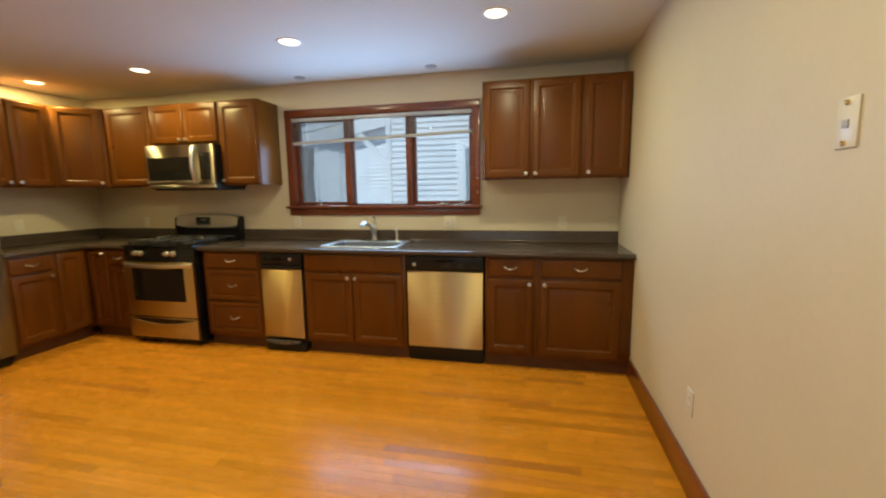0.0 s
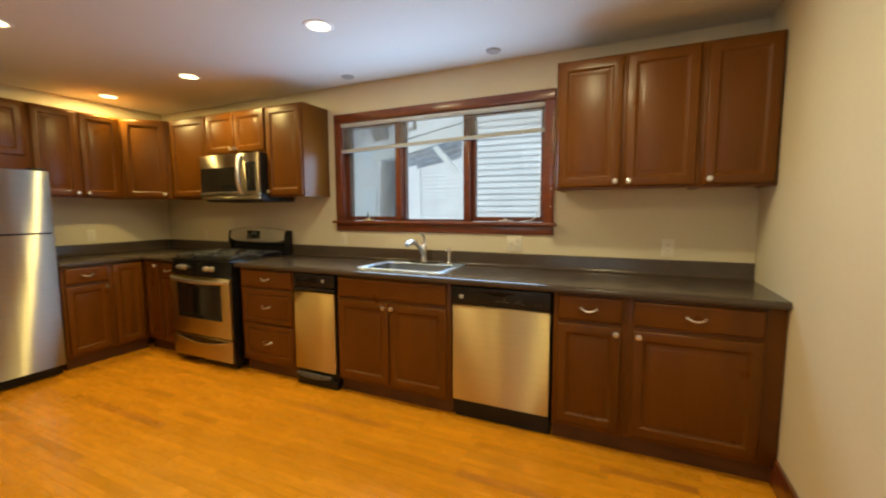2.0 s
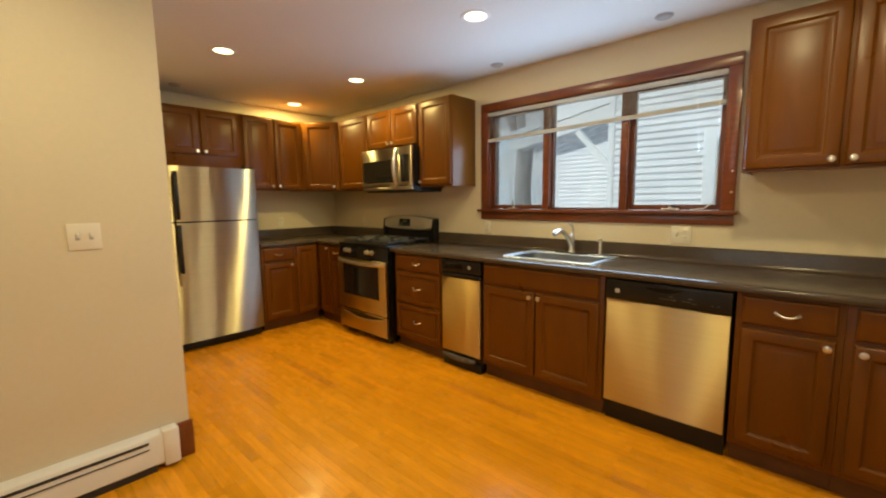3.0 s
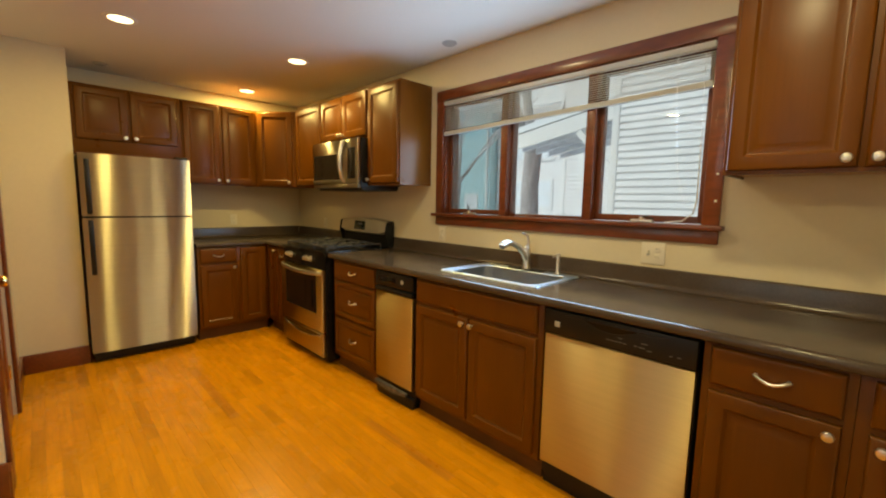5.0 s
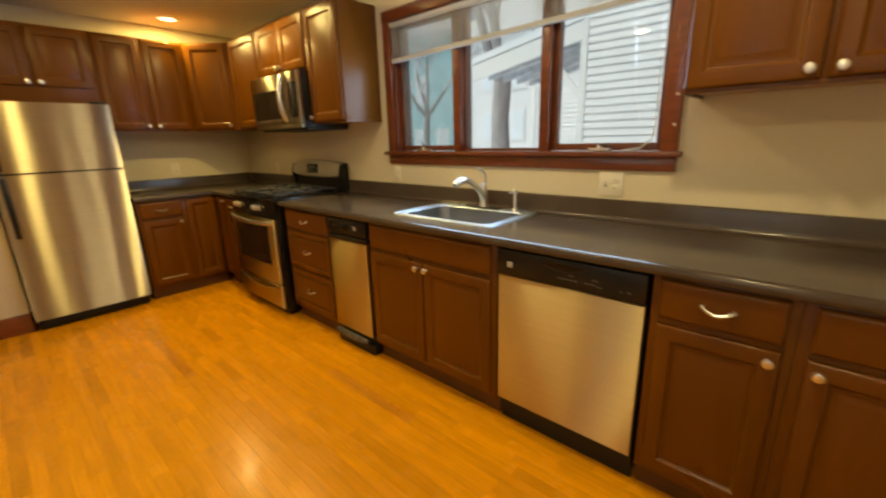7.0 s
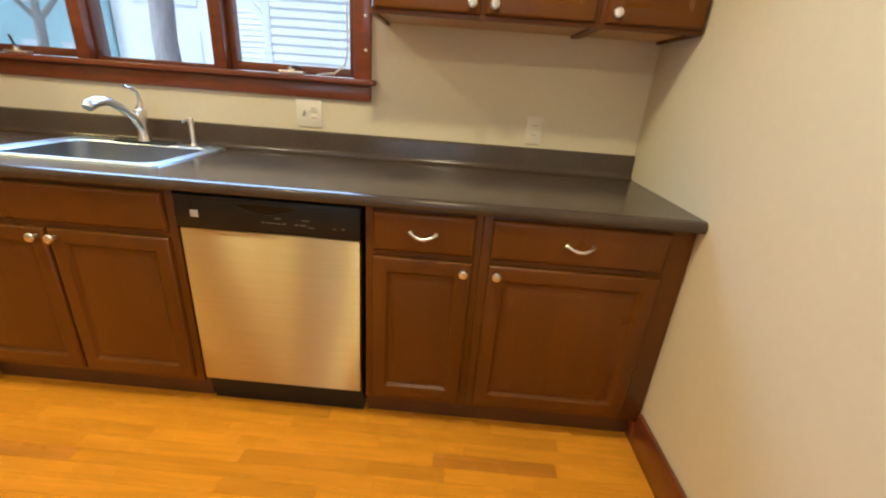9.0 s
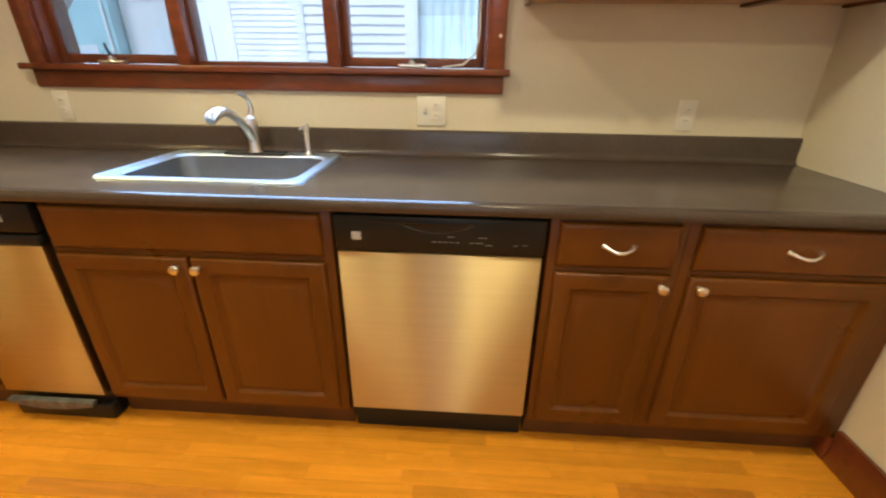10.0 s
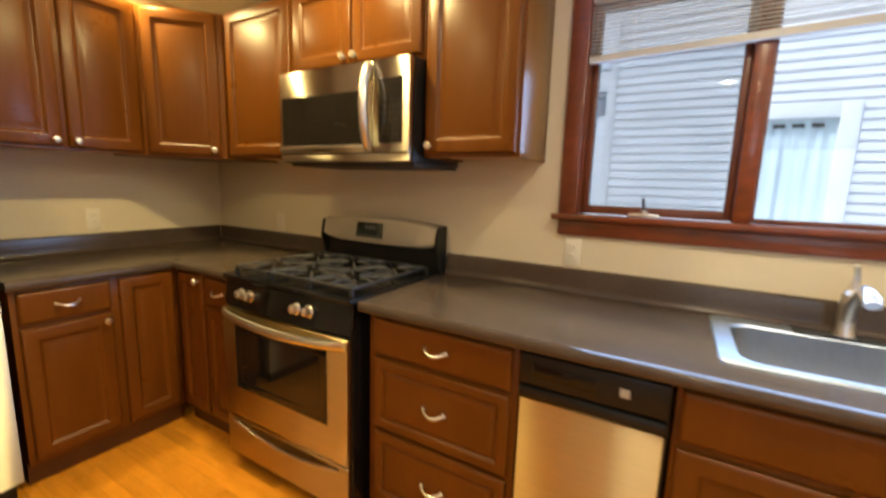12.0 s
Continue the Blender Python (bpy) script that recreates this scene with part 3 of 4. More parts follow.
wall_cabinet(pose(UXW, 1.505, 0, 0, 0, 90), 0.763, 1.672, UZ1, [("door", 0.03, 0.375, 1.79, UZ1 - 0.02, "br"), ("door", 0.392, 0.735, 1.79, UZ1 - 0.02, "bl")], "dark brown two-door cabinet above the fridge")
diag = math.hypot(0.285, 0.29)
c = thing("wall_cabinet", pose(UXW, 2.938, 0, 0, 0, 45), "brown stained diagonal corner wall cabinet", "cabinet", "wall cabinets")
bm = bmesh.new()
pts = [(0, 0), (diag, 0), (diag + 0.21, 0.21), (diag / 2, diag / 2 + 0.42), (-0.21, 0.21)]
lo = [bm.verts.new((x, y, UZ0)) for x, y in pts]
hi = [bm.verts.new((x, y, UZ1)) for x, y in pts]
bm.faces.new(lo[::-1])
bm.faces.new(hi)
for i in range(5):
    j = (i + 1) % 5
    bm.faces.new((lo[i], lo[j], hi[j], hi[i]))
part("body", bm, CAB, c)
front(c, "door", 0.025, diag - 0.025, UZ0 + 0.014, UZ1 - 0.012, "br")


# ---- worktop ----
CF, CT = 2.885, 0.914
SX0, SX1, SY0, SY1 = -1.81, -1.115, 3.03, 3.50


def nose(bm, x0, x1):
    """The rounded front edge of the worktop along x."""
    prof = [(0.06, 0.876), (0.012, 0.876), (0.004, 0.880), (0.0, 0.890), (0.001, 0.902), (0.006, 0.911), (0.016, CT + 0.001), (0.03, CT), (0.06, CT)]
    a = [bm.verts.new((x0, CF + u, z)) for u, z in prof]
    b = [bm.verts.new((x1, CF + u, z)) for u, z in prof]
    for i in range(len(prof) - 1):
        bm.faces.new((a[i], b[i], b[i + 1], a[i + 1]))
    bm.faces.new(a[::-1])
    bm.faces.new(b)


def weld(bm):
    bmesh.ops.remove_doubles(bm, verts=bm.verts[:], dist=0.0002)
    return bm


def upstand(length):
    """A backsplash that runs up from the worktop in one concave sweep; back at y = 0, along x."""
    prof = [(-0.0015, CT + 0.0005), (-0.046, CT + 0.0005), (-0.040, CT + 0.0016), (-0.033, CT + 0.005), (-0.027, CT + 0.011), (-0.0235, CT + 0.019), (-0.022, CT + 0.030), (-0.022, 1.006), (-0.0205, 1.012), (-0.016, 1.0155), (-0.010, 1.016), (-0.0015, 1.016)]
    bm = bmesh.new()
    a, b = [bm.verts.new((0, y, z)) for y, z in prof], [bm.verts.new((length, y, z)) for y, z in prof]
    for i in range(len(prof)):
        j = (i + 1) % len(prof)
        bm.faces.new((a[i], a[j], b[j], b[i]))
    bm.faces.new(a[::-1])
    bm.faces.new(b)
    bmesh.ops.recalc_face_normals(bm, faces=bm.faces[:])
    return bm


bm = bmesh.new()
nose(bm, -2.925, SX0 + 0.02)
nose(bm, SX0 + 0.02, SX1 - 0.02)
nose(bm, SX1 - 0.02, XR - 0.001)
box(bm, -2.925, SX0 + 0.02, CF + 0.06, YB - 0.001, 0.876, CT)
box(bm, SX1 - 0.02, XR - 0.001, CF + 0.06, YB - 0.001, 0.876, CT)
box(bm, SX0 + 0.02, SX1 - 0.02, CF + 0.06, SY0 + 0.02, 0.876, CT)
box(bm, SX0 + 0.02, SX1 - 0.02, SY1 - 0.02, YB - 0.001, 0.876, CT)
wt = thing("worktop", pose(0, 0, 0), "dark grey-brown speckled laminate worktop with rounded edge", "worktop", "worktops")
part("slab", weld(bm), COUNTER, wt)
part("upstand", upstand(XR - 0.002 + 2.915), COUNTER, wt, m=pose(-2.915, YB, 0))
wt2 = thing("worktop", pose(0, 0, 0), "dark speckled laminate worktop turning the corner", "worktop", "worktops")
bm = bmesh.new()
nose(bm, -4.245, -3.70)
box(bm, XL + 0.001, -4.245, CF + 0.06, YB - 0.001, 0.876, CT)
box(bm, -4.245, -3.70, CF + 0.06, YB - 0.001, 0.876, CT)
prof = [(0.06, 0.876), (0.012, 0.876), (0.004, 0.880), (0.0, 0.890), (0.001, 0.902), (0.006, 0.911), (0.016, CT + 0.001), (0.03, CT), (0.06, CT)]
a = [bm.verts.new((-4.185 - u, 2.275, z)) for u, z in prof]
b = [bm.verts.new((-4.185 - u, CF + 0.06, z)) for u, z in prof]
for i in range(len(prof) - 1):
    bm.faces.new((a[i], b[i], b[i + 1], a[i + 1]))
bm.faces.new(a[::-1])
box(bm, XL + 0.001, -4.245, 2.275, CF + 0.06, 0.876, CT)
part("slab", weld(bm), COUNTER, wt2)
part("upstand", upstand(-3.71 - XL - 0.023), COUNTER, wt2, m=pose(XL + 0.023, YB, 0))
part("upstand", upstand(YB - 0.024 - 2.275), COUNTER, wt2, m=pose(XL, 2.275, 0, 0, 0, 90))


# ---- sink and taps ----
def round_rect(x0, x1, y0, y1, r, n=6):
    pts = []
    for cx, cy, a0 in ((x1 - r, y0 + r, -90), (x1 - r, y1 - r, 0), (x0 + r, y1 - r, 90), (x0 + r, y0 + r, 180)):
        for i in range(n + 1):
            a = radians(a0 + 90 * i / n)
            pts.append((cx + r * math.cos(a), cy + r * math.sin(a)))
    return pts


sink = thing("kitchen_sink", pose(0, 0, 0), "stainless steel drop-in single-bowl sink in the worktop", "sink")
loops = []
BXA, BXB, BYA, BYB = SX0 + 0.055, SX1 - 0.045, SY0 + 0.036, SY1 - 0.07
for args, z in (((SX0, SX1, SY0, SY1, 0.03), CT + 0.001), ((SX0 + 0.004, SX1 - 0.004, SY0 + 0.004, SY1 - 0.004, 0.03), CT + 0.007), ((SX0 + 0.014, SX1 - 0.014, SY0 + 0.014, SY1 - 0.014, 0.028), CT + 0.006),
                ((BXA - 0.006, BXB + 0.006, BYA - 0.006, BYB + 0.006, 0.06), CT + 0.005), ((BXA, BXB, BYA, BYB, 0.06), CT - 0.003), ((BXA + 0.008, BXB - 0.008, BYA + 0.008, BYB - 0.008, 0.06), CT - 0.13),
                ((BXA + 0.03, BXB - 0.03, BYA + 0.03, BYB - 0.03, 0.05), CT - 0.165), ((BXA + 0.06, BXB - 0.06, BYA + 0.06, BYB - 0.06, 0.04), CT - 0.17)):
    loops.append([(x, y, z) for x, y in round_rect(*args)])
# rim and bowl split so the rim's colour can hold the window reflection
for name, some, mat in (("rim", loops[:5], RIM_SHEEN), ("bowl", loops[4:], SINK)):
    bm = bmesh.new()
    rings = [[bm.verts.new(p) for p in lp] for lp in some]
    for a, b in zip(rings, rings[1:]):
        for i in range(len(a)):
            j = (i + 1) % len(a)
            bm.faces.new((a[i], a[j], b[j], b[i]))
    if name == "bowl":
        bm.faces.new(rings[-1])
    part(name, bm, mat, sink, "satin steel rim coloured with the window's blue sheen" if name == "rim" else "")
part("drain", lathe(bmesh.new(), [(0.042, 0.0), (0.042, 0.003), (0.034, 0.004), (0.03, -0.004), (0.01, -0.005)], Matrix.Translation(((BXA + BXB) / 2, (BYA + BYB) / 2, CT - 0.169))), CHROME, sink)

tap = thing("faucet", pose(-1.462, 3.455, CT + 0.006), "satin nickel single-lever pull-out faucet", "faucet")
bm = boxed(-0.125, 0.125, -0.026, 0.026, 0.0, 0.008, 0.007)
part("escutcheon", bm, SLOT, tap, "dark oval deck plate")
part("body", lathe(bmesh.new(), [(0.027, 0.008), (0.026, 0.014), (0.022, 0.03), (0.021, 0.08), (0.024, 0.11), (0.022, 0.138), (0.012, 0.15)]), CHROME, tap)
part("spout", tube(bmesh.new(), [(0, 0, 0.05), (-0.004, -0.036, 0.108), (-0.009, -0.085, 0.150), (-0.014, -0.135, 0.173), (-0.017, -0.165, 0.177)], [0.018, 0.017, 0.016, 0.015, 0.0155], 14), CHROME, tap)
part("spray_head", tube(bmesh.new(), [(-0.016, -0.155, 0.177), (-0.019, -0.19, 0.175), (-0.021, -0.220, 0.165), (-0.022, -0.232, 0.153)], [0.017, 0.0195, 0.0205, 0.018], 14), CHROME, tap)
part("lever", tube(bmesh.new(), [(0, 0.0, 0.135), (0.008, 0.006, 0.175), (0.005, -0.004, 0.208), (-0.004, -0.022, 0.227), (-0.012, -0.046, 0.233)], [0.014, 0.010, 0.008, 0.008, 0.006], 12), CHROME, tap)
soap = thing("soap_dispenser", pose(-1.245, 3.46, CT + 0.006), "satin nickel soap dispenser beside the sink", "soap dispenser")
part("base", lathe(bmesh.new(), [(0.018, 0.0), (0.017, 0.006), (0.0105, 0.014), (0.0105, 0.088), (0.008, 0.094)]), CHROME, soap)
bm = lathe(bmesh.new(), [(0.012, 0.094), (0.013, 0.116), (0.01, 0.122)])
tube(bm, [(0, -0.005, 0.112), (-0.004, -0.03, 0.112), (-0.005, -0.048, 0.106)], [0.006, 0.005, 0.005], 8)
part("pump", bm, CHROME, soap)


# ---- dishwasher ----
dw = thing("dishwasher", pose(-0.985, 2.912, 0), "stainless steel dishwasher with a black control panel", "dishwasher")
DW = 0.618
part("body", boxed(0.004, DW - 0.004, 0.03, 0.59, 0.06, 0.868), BLACK, dw)
part("door_panel", boxed(0.006, DW - 0.006, 0.0, 0.03, 0.128, 0.748, 0.004), STEEL, dw, "brushed stainless door")
cp = part("control_panel", boxed(0.003, DW - 0.003, -0.006, 0.03, 0.752, 0.864, 0.006), BLACK, dw, "black control panel")
bm = prism(bmesh.new(), [(0.20 + 0.21 * i / 10, 0.842 - 0.024 * math.sin(math.pi * i / 10)) for i in range(11)] + [(0.41, 0.848), (0.20, 0.848)], -0.0085, -0.0062)
part("handle_pocket", bm, ENAMEL, cp)
part("pocket_rim", tube(bmesh.new(), [(0.20 + 0.21 * i / 10, -0.008, 0.842 - 0.026 * math.sin(math.pi * i / 10)) for i in range(11)], [0.002] * 11, 6), BLACK, cp)
part("lip", boxed(0.10, 0.52, -0.011, -0.006, 0.846, 0.853, 0.002), BLACK, cp)
part("badge", boxed(0.055, 0.082, -0.0085, -0.0062, 0.790, 0.815, 0.001), GREYMARK, cp, "small pale square badge")
for i, (u, wd, zz) in enumerate([(0.29, 0.012, 0.789), (0.307, 0.012, 0.789), (0.324, 0.012, 0.789), (0.341, 0.012, 0.789), (0.358, 0.012, 0.789), (0.40, 0.012, 0.789), (0.418, 0.02, 0.789), (0.445, 0.02, 0.783), (0.335, 0.02, 0.806), (0.425, 0.024, 0.806), (0.525, 0.012, 0.785), (0.553, 0.012, 0.787)]):
    part("marking", boxed(u, u + wd, -0.0078, -0.0062, zz, zz + 0.003), FAINT, cp)
part("kick_plate", boxed(0.004, DW - 0.004, 0.045, 0.06, 0.0, 0.122), BLACK, dw)

# ---- trash compactor ----
tc = thing("trash_compactor", pose(-2.31, 2.915, 0), "narrow stainless trash compactor with black top panel and pedal", "trash compactor")
TW = 0.41
part("body", boxed(0.004, TW - 0.004, 0.02, 0.59, 0.03, 0.868), BLACK, tc)
part("door_panel", boxed(0.012, TW - 0.012, -0.012, 0.02, 0.125, 0.728, 0.004), STEEL, tc, "brushed stainless drawer front")
cp = part("control_panel", boxed(0.008, TW - 0.008, -0.012, 0.02, 0.772, 0.866, 0.005), BLACK, tc)
part("grip", boxed(0.008, TW - 0.008, -0.018, 0.02, 0.732, 0.764, 0.008), BLACK, tc)
part("switch", boxed(0.285, 0.31, -0.016, -0.0125, 0.808, 0.832, 0.001), GREYMARK, cp, "small pale square key")
part("label_plate", boxed(0.05, 0.23, -0.0145, -0.0125, 0.800, 0.838, 0.001), ENAMEL, cp)
part("plinth", boxed(0.015, TW - 0.006, -0.008, 0.06, 0.0, 0.072, 0.012), BLACK, tc)
sweep = [(0.03 + (TW - 0.08) * i / 12, 0.088 - 0.020 * math.sin(math.pi * i / 12)) for i in range(13)]
part("pedal", prism(bmesh.new(), sweep + [(TW - 0.05, 0.104), (0.03, 0.104)], -0.036, -0.0125), PEDAL, tc, "worn grey foot pedal with a curved lip")


# ---- range ----
rg = thing("gas_range", pose(-3.695, 2.87, 0), "stainless and black freestanding gas range", "range")
RW = 0.765
part("body", boxed(0.0, RW, 0.0, 0.64, 0.03, 0.905, 0.004), ENAMEL, rg, "black enamelled sides")
for fx in (0.05, RW - 0.05):
    part("foot", lathe(bmesh.new(), [(0.018, 0.0), (0.018, 0.02), (0.01, 0.03)], Matrix.Translation((fx, 0.06, 0))), BLACK, rg)
part("cooktop", boxed(-0.004, RW + 0.004, -0.02, 0.60, 0.905, 0.926, 0.008), ENAMEL, rg, "black enamelled cooktop")
od = part("oven_door", boxed(0.004, RW - 0.004, -0.032, -0.001, 0.268, 0.775, 0.006), STEEL, rg, "brushed stainless oven door")
part("oven_window", rings_panel(0.56, 0.31, [(0.0, -0.032), (0.0, -0.035), (0.03, -0.0352), (0.034, -0.0335), (0.04, -0.0335)], 0.10, 0.415), DARKGLASS, od, "dark glass oven window")
bm = bmesh.new()
rings = []
for i in range(21):
    u = i / 20
    x, y, z = 0.012 + (RW - 0.024) * u, -0.034 - 0.042 * math.sin(math.pi * u) ** 0.6, 0.752 - 0.012 * math.sin(math.pi * u)
    rings.append([bm.verts.new((x, y + dy, z + dz)) for dy, dz in ((0.012, -0.018), (0.002, -0.016), (-0.004, -0.006), (-0.004, 0.006), (0.002, 0.016), (0.012, 0.018))])
for a, b in zip(rings, rings[1:]):
    for i in range(6):
        j = (i + 1) % 6
        bm.faces.new((a[i], a[j], b[j], b[i]))
bm.faces.new(rings[0])
bm.faces.new(rings[-1][::-1])
part("handle", bm, CHROME, od, "broad bowed steel handle")
dr = part("storage_drawer", boxed(0.006, RW - 0.006, -0.028, -0.001, 0.065, 0.255, 0.005), STEEL, rg, "brushed stainless drawer")
arc = [(0.05 + (RW - 0.10) * i / 16, 0.236 - 0.040 * math.sin(math.pi * i / 16)) for i in range(17)]
# no hollow is cut: a thin black arch paints the grip's shade
part("finger_recess", prism(bmesh.new(), arc + [(RW - 0.05, 0.244), (0.05, 0.244)], -0.0295, -0.0283), ENAMEL, dr, "raised black arch standing in for the shaded finger recess")
part("finger_lip", tube(bmesh.new(), [(x, -0.030, z) for x, z in arc], [0.003] + [0.006] * 15 + [0.003], 8), CHROME, dr)
bm = bmesh.new()
n = 14
outer = [(RW * i / n, -0.012 - 0.03 * math.sin(math.pi * i / n)) for i in range(n + 1)]
lo = [bm.verts.new((x, y + 0.0, 0.79)) for x, y in outer] + [bm.verts.new((RW, 0.0, 0.79)), bm.verts.new((0, 0.0, 0.79))]
hi = [bm.verts.new((x, y + 0.018, 0.904)) for x, y in outer] + [bm.verts.new((RW, 0.02, 0.904)), bm.verts.new((0, 0.02, 0.904))]
bm.faces.new(lo[::-1])
bm.faces.new(hi)
for i in range(len(lo)):
    j = (i + 1) % len(lo)
    bm.faces.new((lo[i], lo[j], hi[j], hi[i]))
fp = part("control_panel", bm, ENAMEL, rg, "bowed black control panel")
for u in (0.19, 0.275, 0.655, 0.74):
    y = -0.004 - 0.03 * math.sin(math.pi * u)
    m = Matrix.Translation((RW * u, y, 0.852)) @ pose(0, 0, 0, 82)
    k = part("knob", lathe(bmesh.new(), [(0.024, 0.0), (0.024, 0.006), (0.018, 0.010), (0.016, 0.030), (0.011, 0.033)], m, 20), CHROME, fp, "chrome burner knob")
for cx, cy in ((0.19, 0.15), (0.575, 0.15), (0.19, 0.43), (0.575, 0.43), (0.38, 0.29)):
    b = part("burner", lathe(bmesh.new(), [(0.055, 0.926), (0.052, 0.934), (0.036, 0.937), (0.036, 0.944), (0.03, 0.947)], Matrix.Translation((cx, cy, 0)), 20), IRON, rg)
for gx0, gx1 in ((0.03, 0.255), (0.27, 0.495), (0.51, 0.735)):
    bm = bmesh.new()
    gm = (gx0 + gx1) / 2
    for yy in (0.03, 0.29, 0.55):
        box(bm, gx0, gx1, yy - 0.006, yy + 0.006, 0.948, 0.960, 0.003)
    for xx in (gx0 + 0.006, gx1 - 0.006):
        box(bm, xx - 0.006, xx + 0.006, 0.03, 0.55, 0.948, 0.960, 0.003)
        for yy in (0.03, 0.55):
            box(bm, xx - 0.007, xx + 0.007, yy - 0.007, yy + 0.007, 0.926, 0.95)
    for yy in (0.16, 0.42):  # fingers that point at the burner
        for q in range(8):
            a = math.pi * q / 4
            ox, oy = math.cos(a), math.sin(a)
            far = min(0.105 / max(abs(ox), 1e-6), 0.125 / max(abs(oy), 1e-6))
            tube(bm, [(gm + ox * 0.032, yy + oy * 0.032, 0.960), (gm + ox * 0.06, yy + oy * 0.06, 0.963), (gm + ox * far, yy + oy * far, 0.956)], [0.0045, 0.006, 0.006], 6)
    part("grate", bm, IRON, rg, "cast-iron burner grate")
# backguard: black splash and end caps, a steel console leaning out over it
bm = prism(bmesh.new(), [(0.0, 0.90)] + [(RW * i / 16, 1.148 + 0.022 * math.sin(math.pi * i / 16)) for i in range(17)] + [(RW, 0.90)], 0.625, 0.668)
bg = part("backguard", bm, BLACK, rg, "black backguard with arched top")
console = []
for i in range(17):
    x, rise = 0.012 + (RW - 0.024) * i / 16, 0.022 * math.sin(math.pi * i / 16)
    edge = max(0.0, 1 - min(i, 16 - i) / 1.5) * 0.018
    console.append([(x, 0.622, 1.030 - 0.3 * rise + edge), (x, 0.588, 1.040 - 0.3 * rise + edge), (x, 0.583, 1.050 - 0.3 * rise + edge), (x, 0.598, 1.142 + rise - edge * 0.4), (x, 0.606, 1.150 + rise - edge * 0.4), (x, 0.622, 1.152 + rise - edge * 0.4)])
bm = bmesh.new()
rows = [[bm.verts.new(p) for p in ring] for ring in console]
for a, b in zip(rows, rows[1:]):
    for i in range(6):
        j = (i + 1) % 6
        bm.faces.new((a[i], a[j], b[j], b[i]))
bm.faces.new(rows[0])
bm.faces.new(rows[-1][::-1])
bmesh.ops.recalc_face_normals(bm, faces=bm.faces[:])
part("face_plate", bm, SATIN, bg, "brushed stainless console")
for x0, x1 in ((-0.004, 0.0115), (RW - 0.0115, RW + 0.004)):
    cap = bmesh.new()
    side = [(0.668, 0.93), (0.600, 0.93), (0.592, 0.99), (0.578, 1.035), (0.576, 1.052), (0.590, 1.130), (0.602, 1.142), (0.668, 1.146)]
    a, b = [cap.verts.new((x0, y, z)) for y, z in side], [cap.verts.new((x1, y, z)) for y, z in side]
    for i in range(8):
        j = (i + 1) % 8
        cap.faces.new((a[i], a[j], b[j], b[i]))
    cap.faces.new(a[::-1])
    cap.faces.new(b)
    bmesh.ops.recalc_face_normals(cap, faces=cap.faces[:])
    part("end_cap", cap, BLACK, bg)
LEAN = Matrix.Translation((0, 0.5895, 1.098)) @ pose(0, 0, 0, -9.3)
dp = part("display", boxed(0.255, 0.43, -0.005, 0.004, -0.036, 0.044, 0.002), CLOCK, bg, "dark clock display", m=LEAN)
for i in range(4):
    part("display_mark", boxed(0.275 + 0.038 * i, 0.298 + 0.038 * i, -0.0062, -0.0052, -0.028, -0.022), FAINT, dp)
for i in range(3):
    part("display_mark", boxed(0.315 + 0.025 * i, 0.332 + 0.025 * i, -0.0062, -0.0052, 0.008, 0.026), FAINT, dp)

# ---- microwave ----
mw = thing("microwave_oven", pose(-3.632, 3.135, 0), "stainless over-range microwave with a bowed handle", "microwave")
MW = 0.752
part("body", boxed(0.0, MW, 0.03, 0.41, 1.432, 1.838, 0.003), BLACK, mw, "black case")
md = part("door", boxed(0.0, 0.565, 0.0, 0.029, 1.472, 1.836, 0.006), STEELG, mw, "stainless door")
part("door_window", rings_panel(0.50, 0.215, [(0.0, 0.0), (0.0, -0.002), (0.02, -0.0022), (0.024, -0.001), (0.03, -0.001)], 0.022, 1.508), DARKGLASS, md, "dark glass window")
part("door_ledge", boxed(0.004, 0.56, -0.006, 0.0, 1.494, 1.503, 0.003), CHROME, md, "bright ledge under the window")
pc = part("keypad_panel", boxed(0.567, MW, 0.0, 0.029, 1.472, 1.836, 0.006), STEELG, mw)
kp = part("keypad", boxed(0.60, MW - 0.035, -0.0025, -0.0005, 1.51, 1.76, 0.001), DARKGLASS, pc, "dark keypad")
for r in range(6):
    for q in range(3):
        part("key", boxed(0.618 + 0.032 * q, 0.635 + 0.032 * q, -0.0034, -0.0026, 1.53 + 0.027 * r, 1.536 + 0.027 * r), ENAMEL, kp)
pts = [(0.55 + 0.012 * math.sin(math.pi * u), -0.004 - 0.05 * math.sin(math.pi * u) ** 0.7, 1.485 + 0.335 * u) for u in (0, 0.05, 0.15, 0.3, 0.5, 0.7, 0.85, 0.95, 1)]
bm = tube(bmesh.new(), pts, [0.015, 0.018, 0.019, 0.019, 0.019, 0.019, 0.019, 0.018, 0.015], 14)
part("handle", bm, CHROME, md, "bowed steel handle")
part("bottom_trim", boxed(0.0, MW, 0.002, 0.03, 1.436, 1.469, 0.004), STEELG, mw)
part("vent_grille", boxed(0.02, MW - 0.01, 0.05, 0.408, 1.418, 1.4315), SLOT, mw, "dark underside vent")

# ---- refrigerator ----
fr = thing("refrigerator", pose(-4.15, 1.515, 0, 0, 0, 90), "stainless top-freezer refrigerator with black handles", "refrigerator")
FW = 0.735
part("case", boxed(0.008, FW - 0.008, 0.065, 0.655, 0.03, 1.655, 0.006), BLACK, fr, "dark grey case")


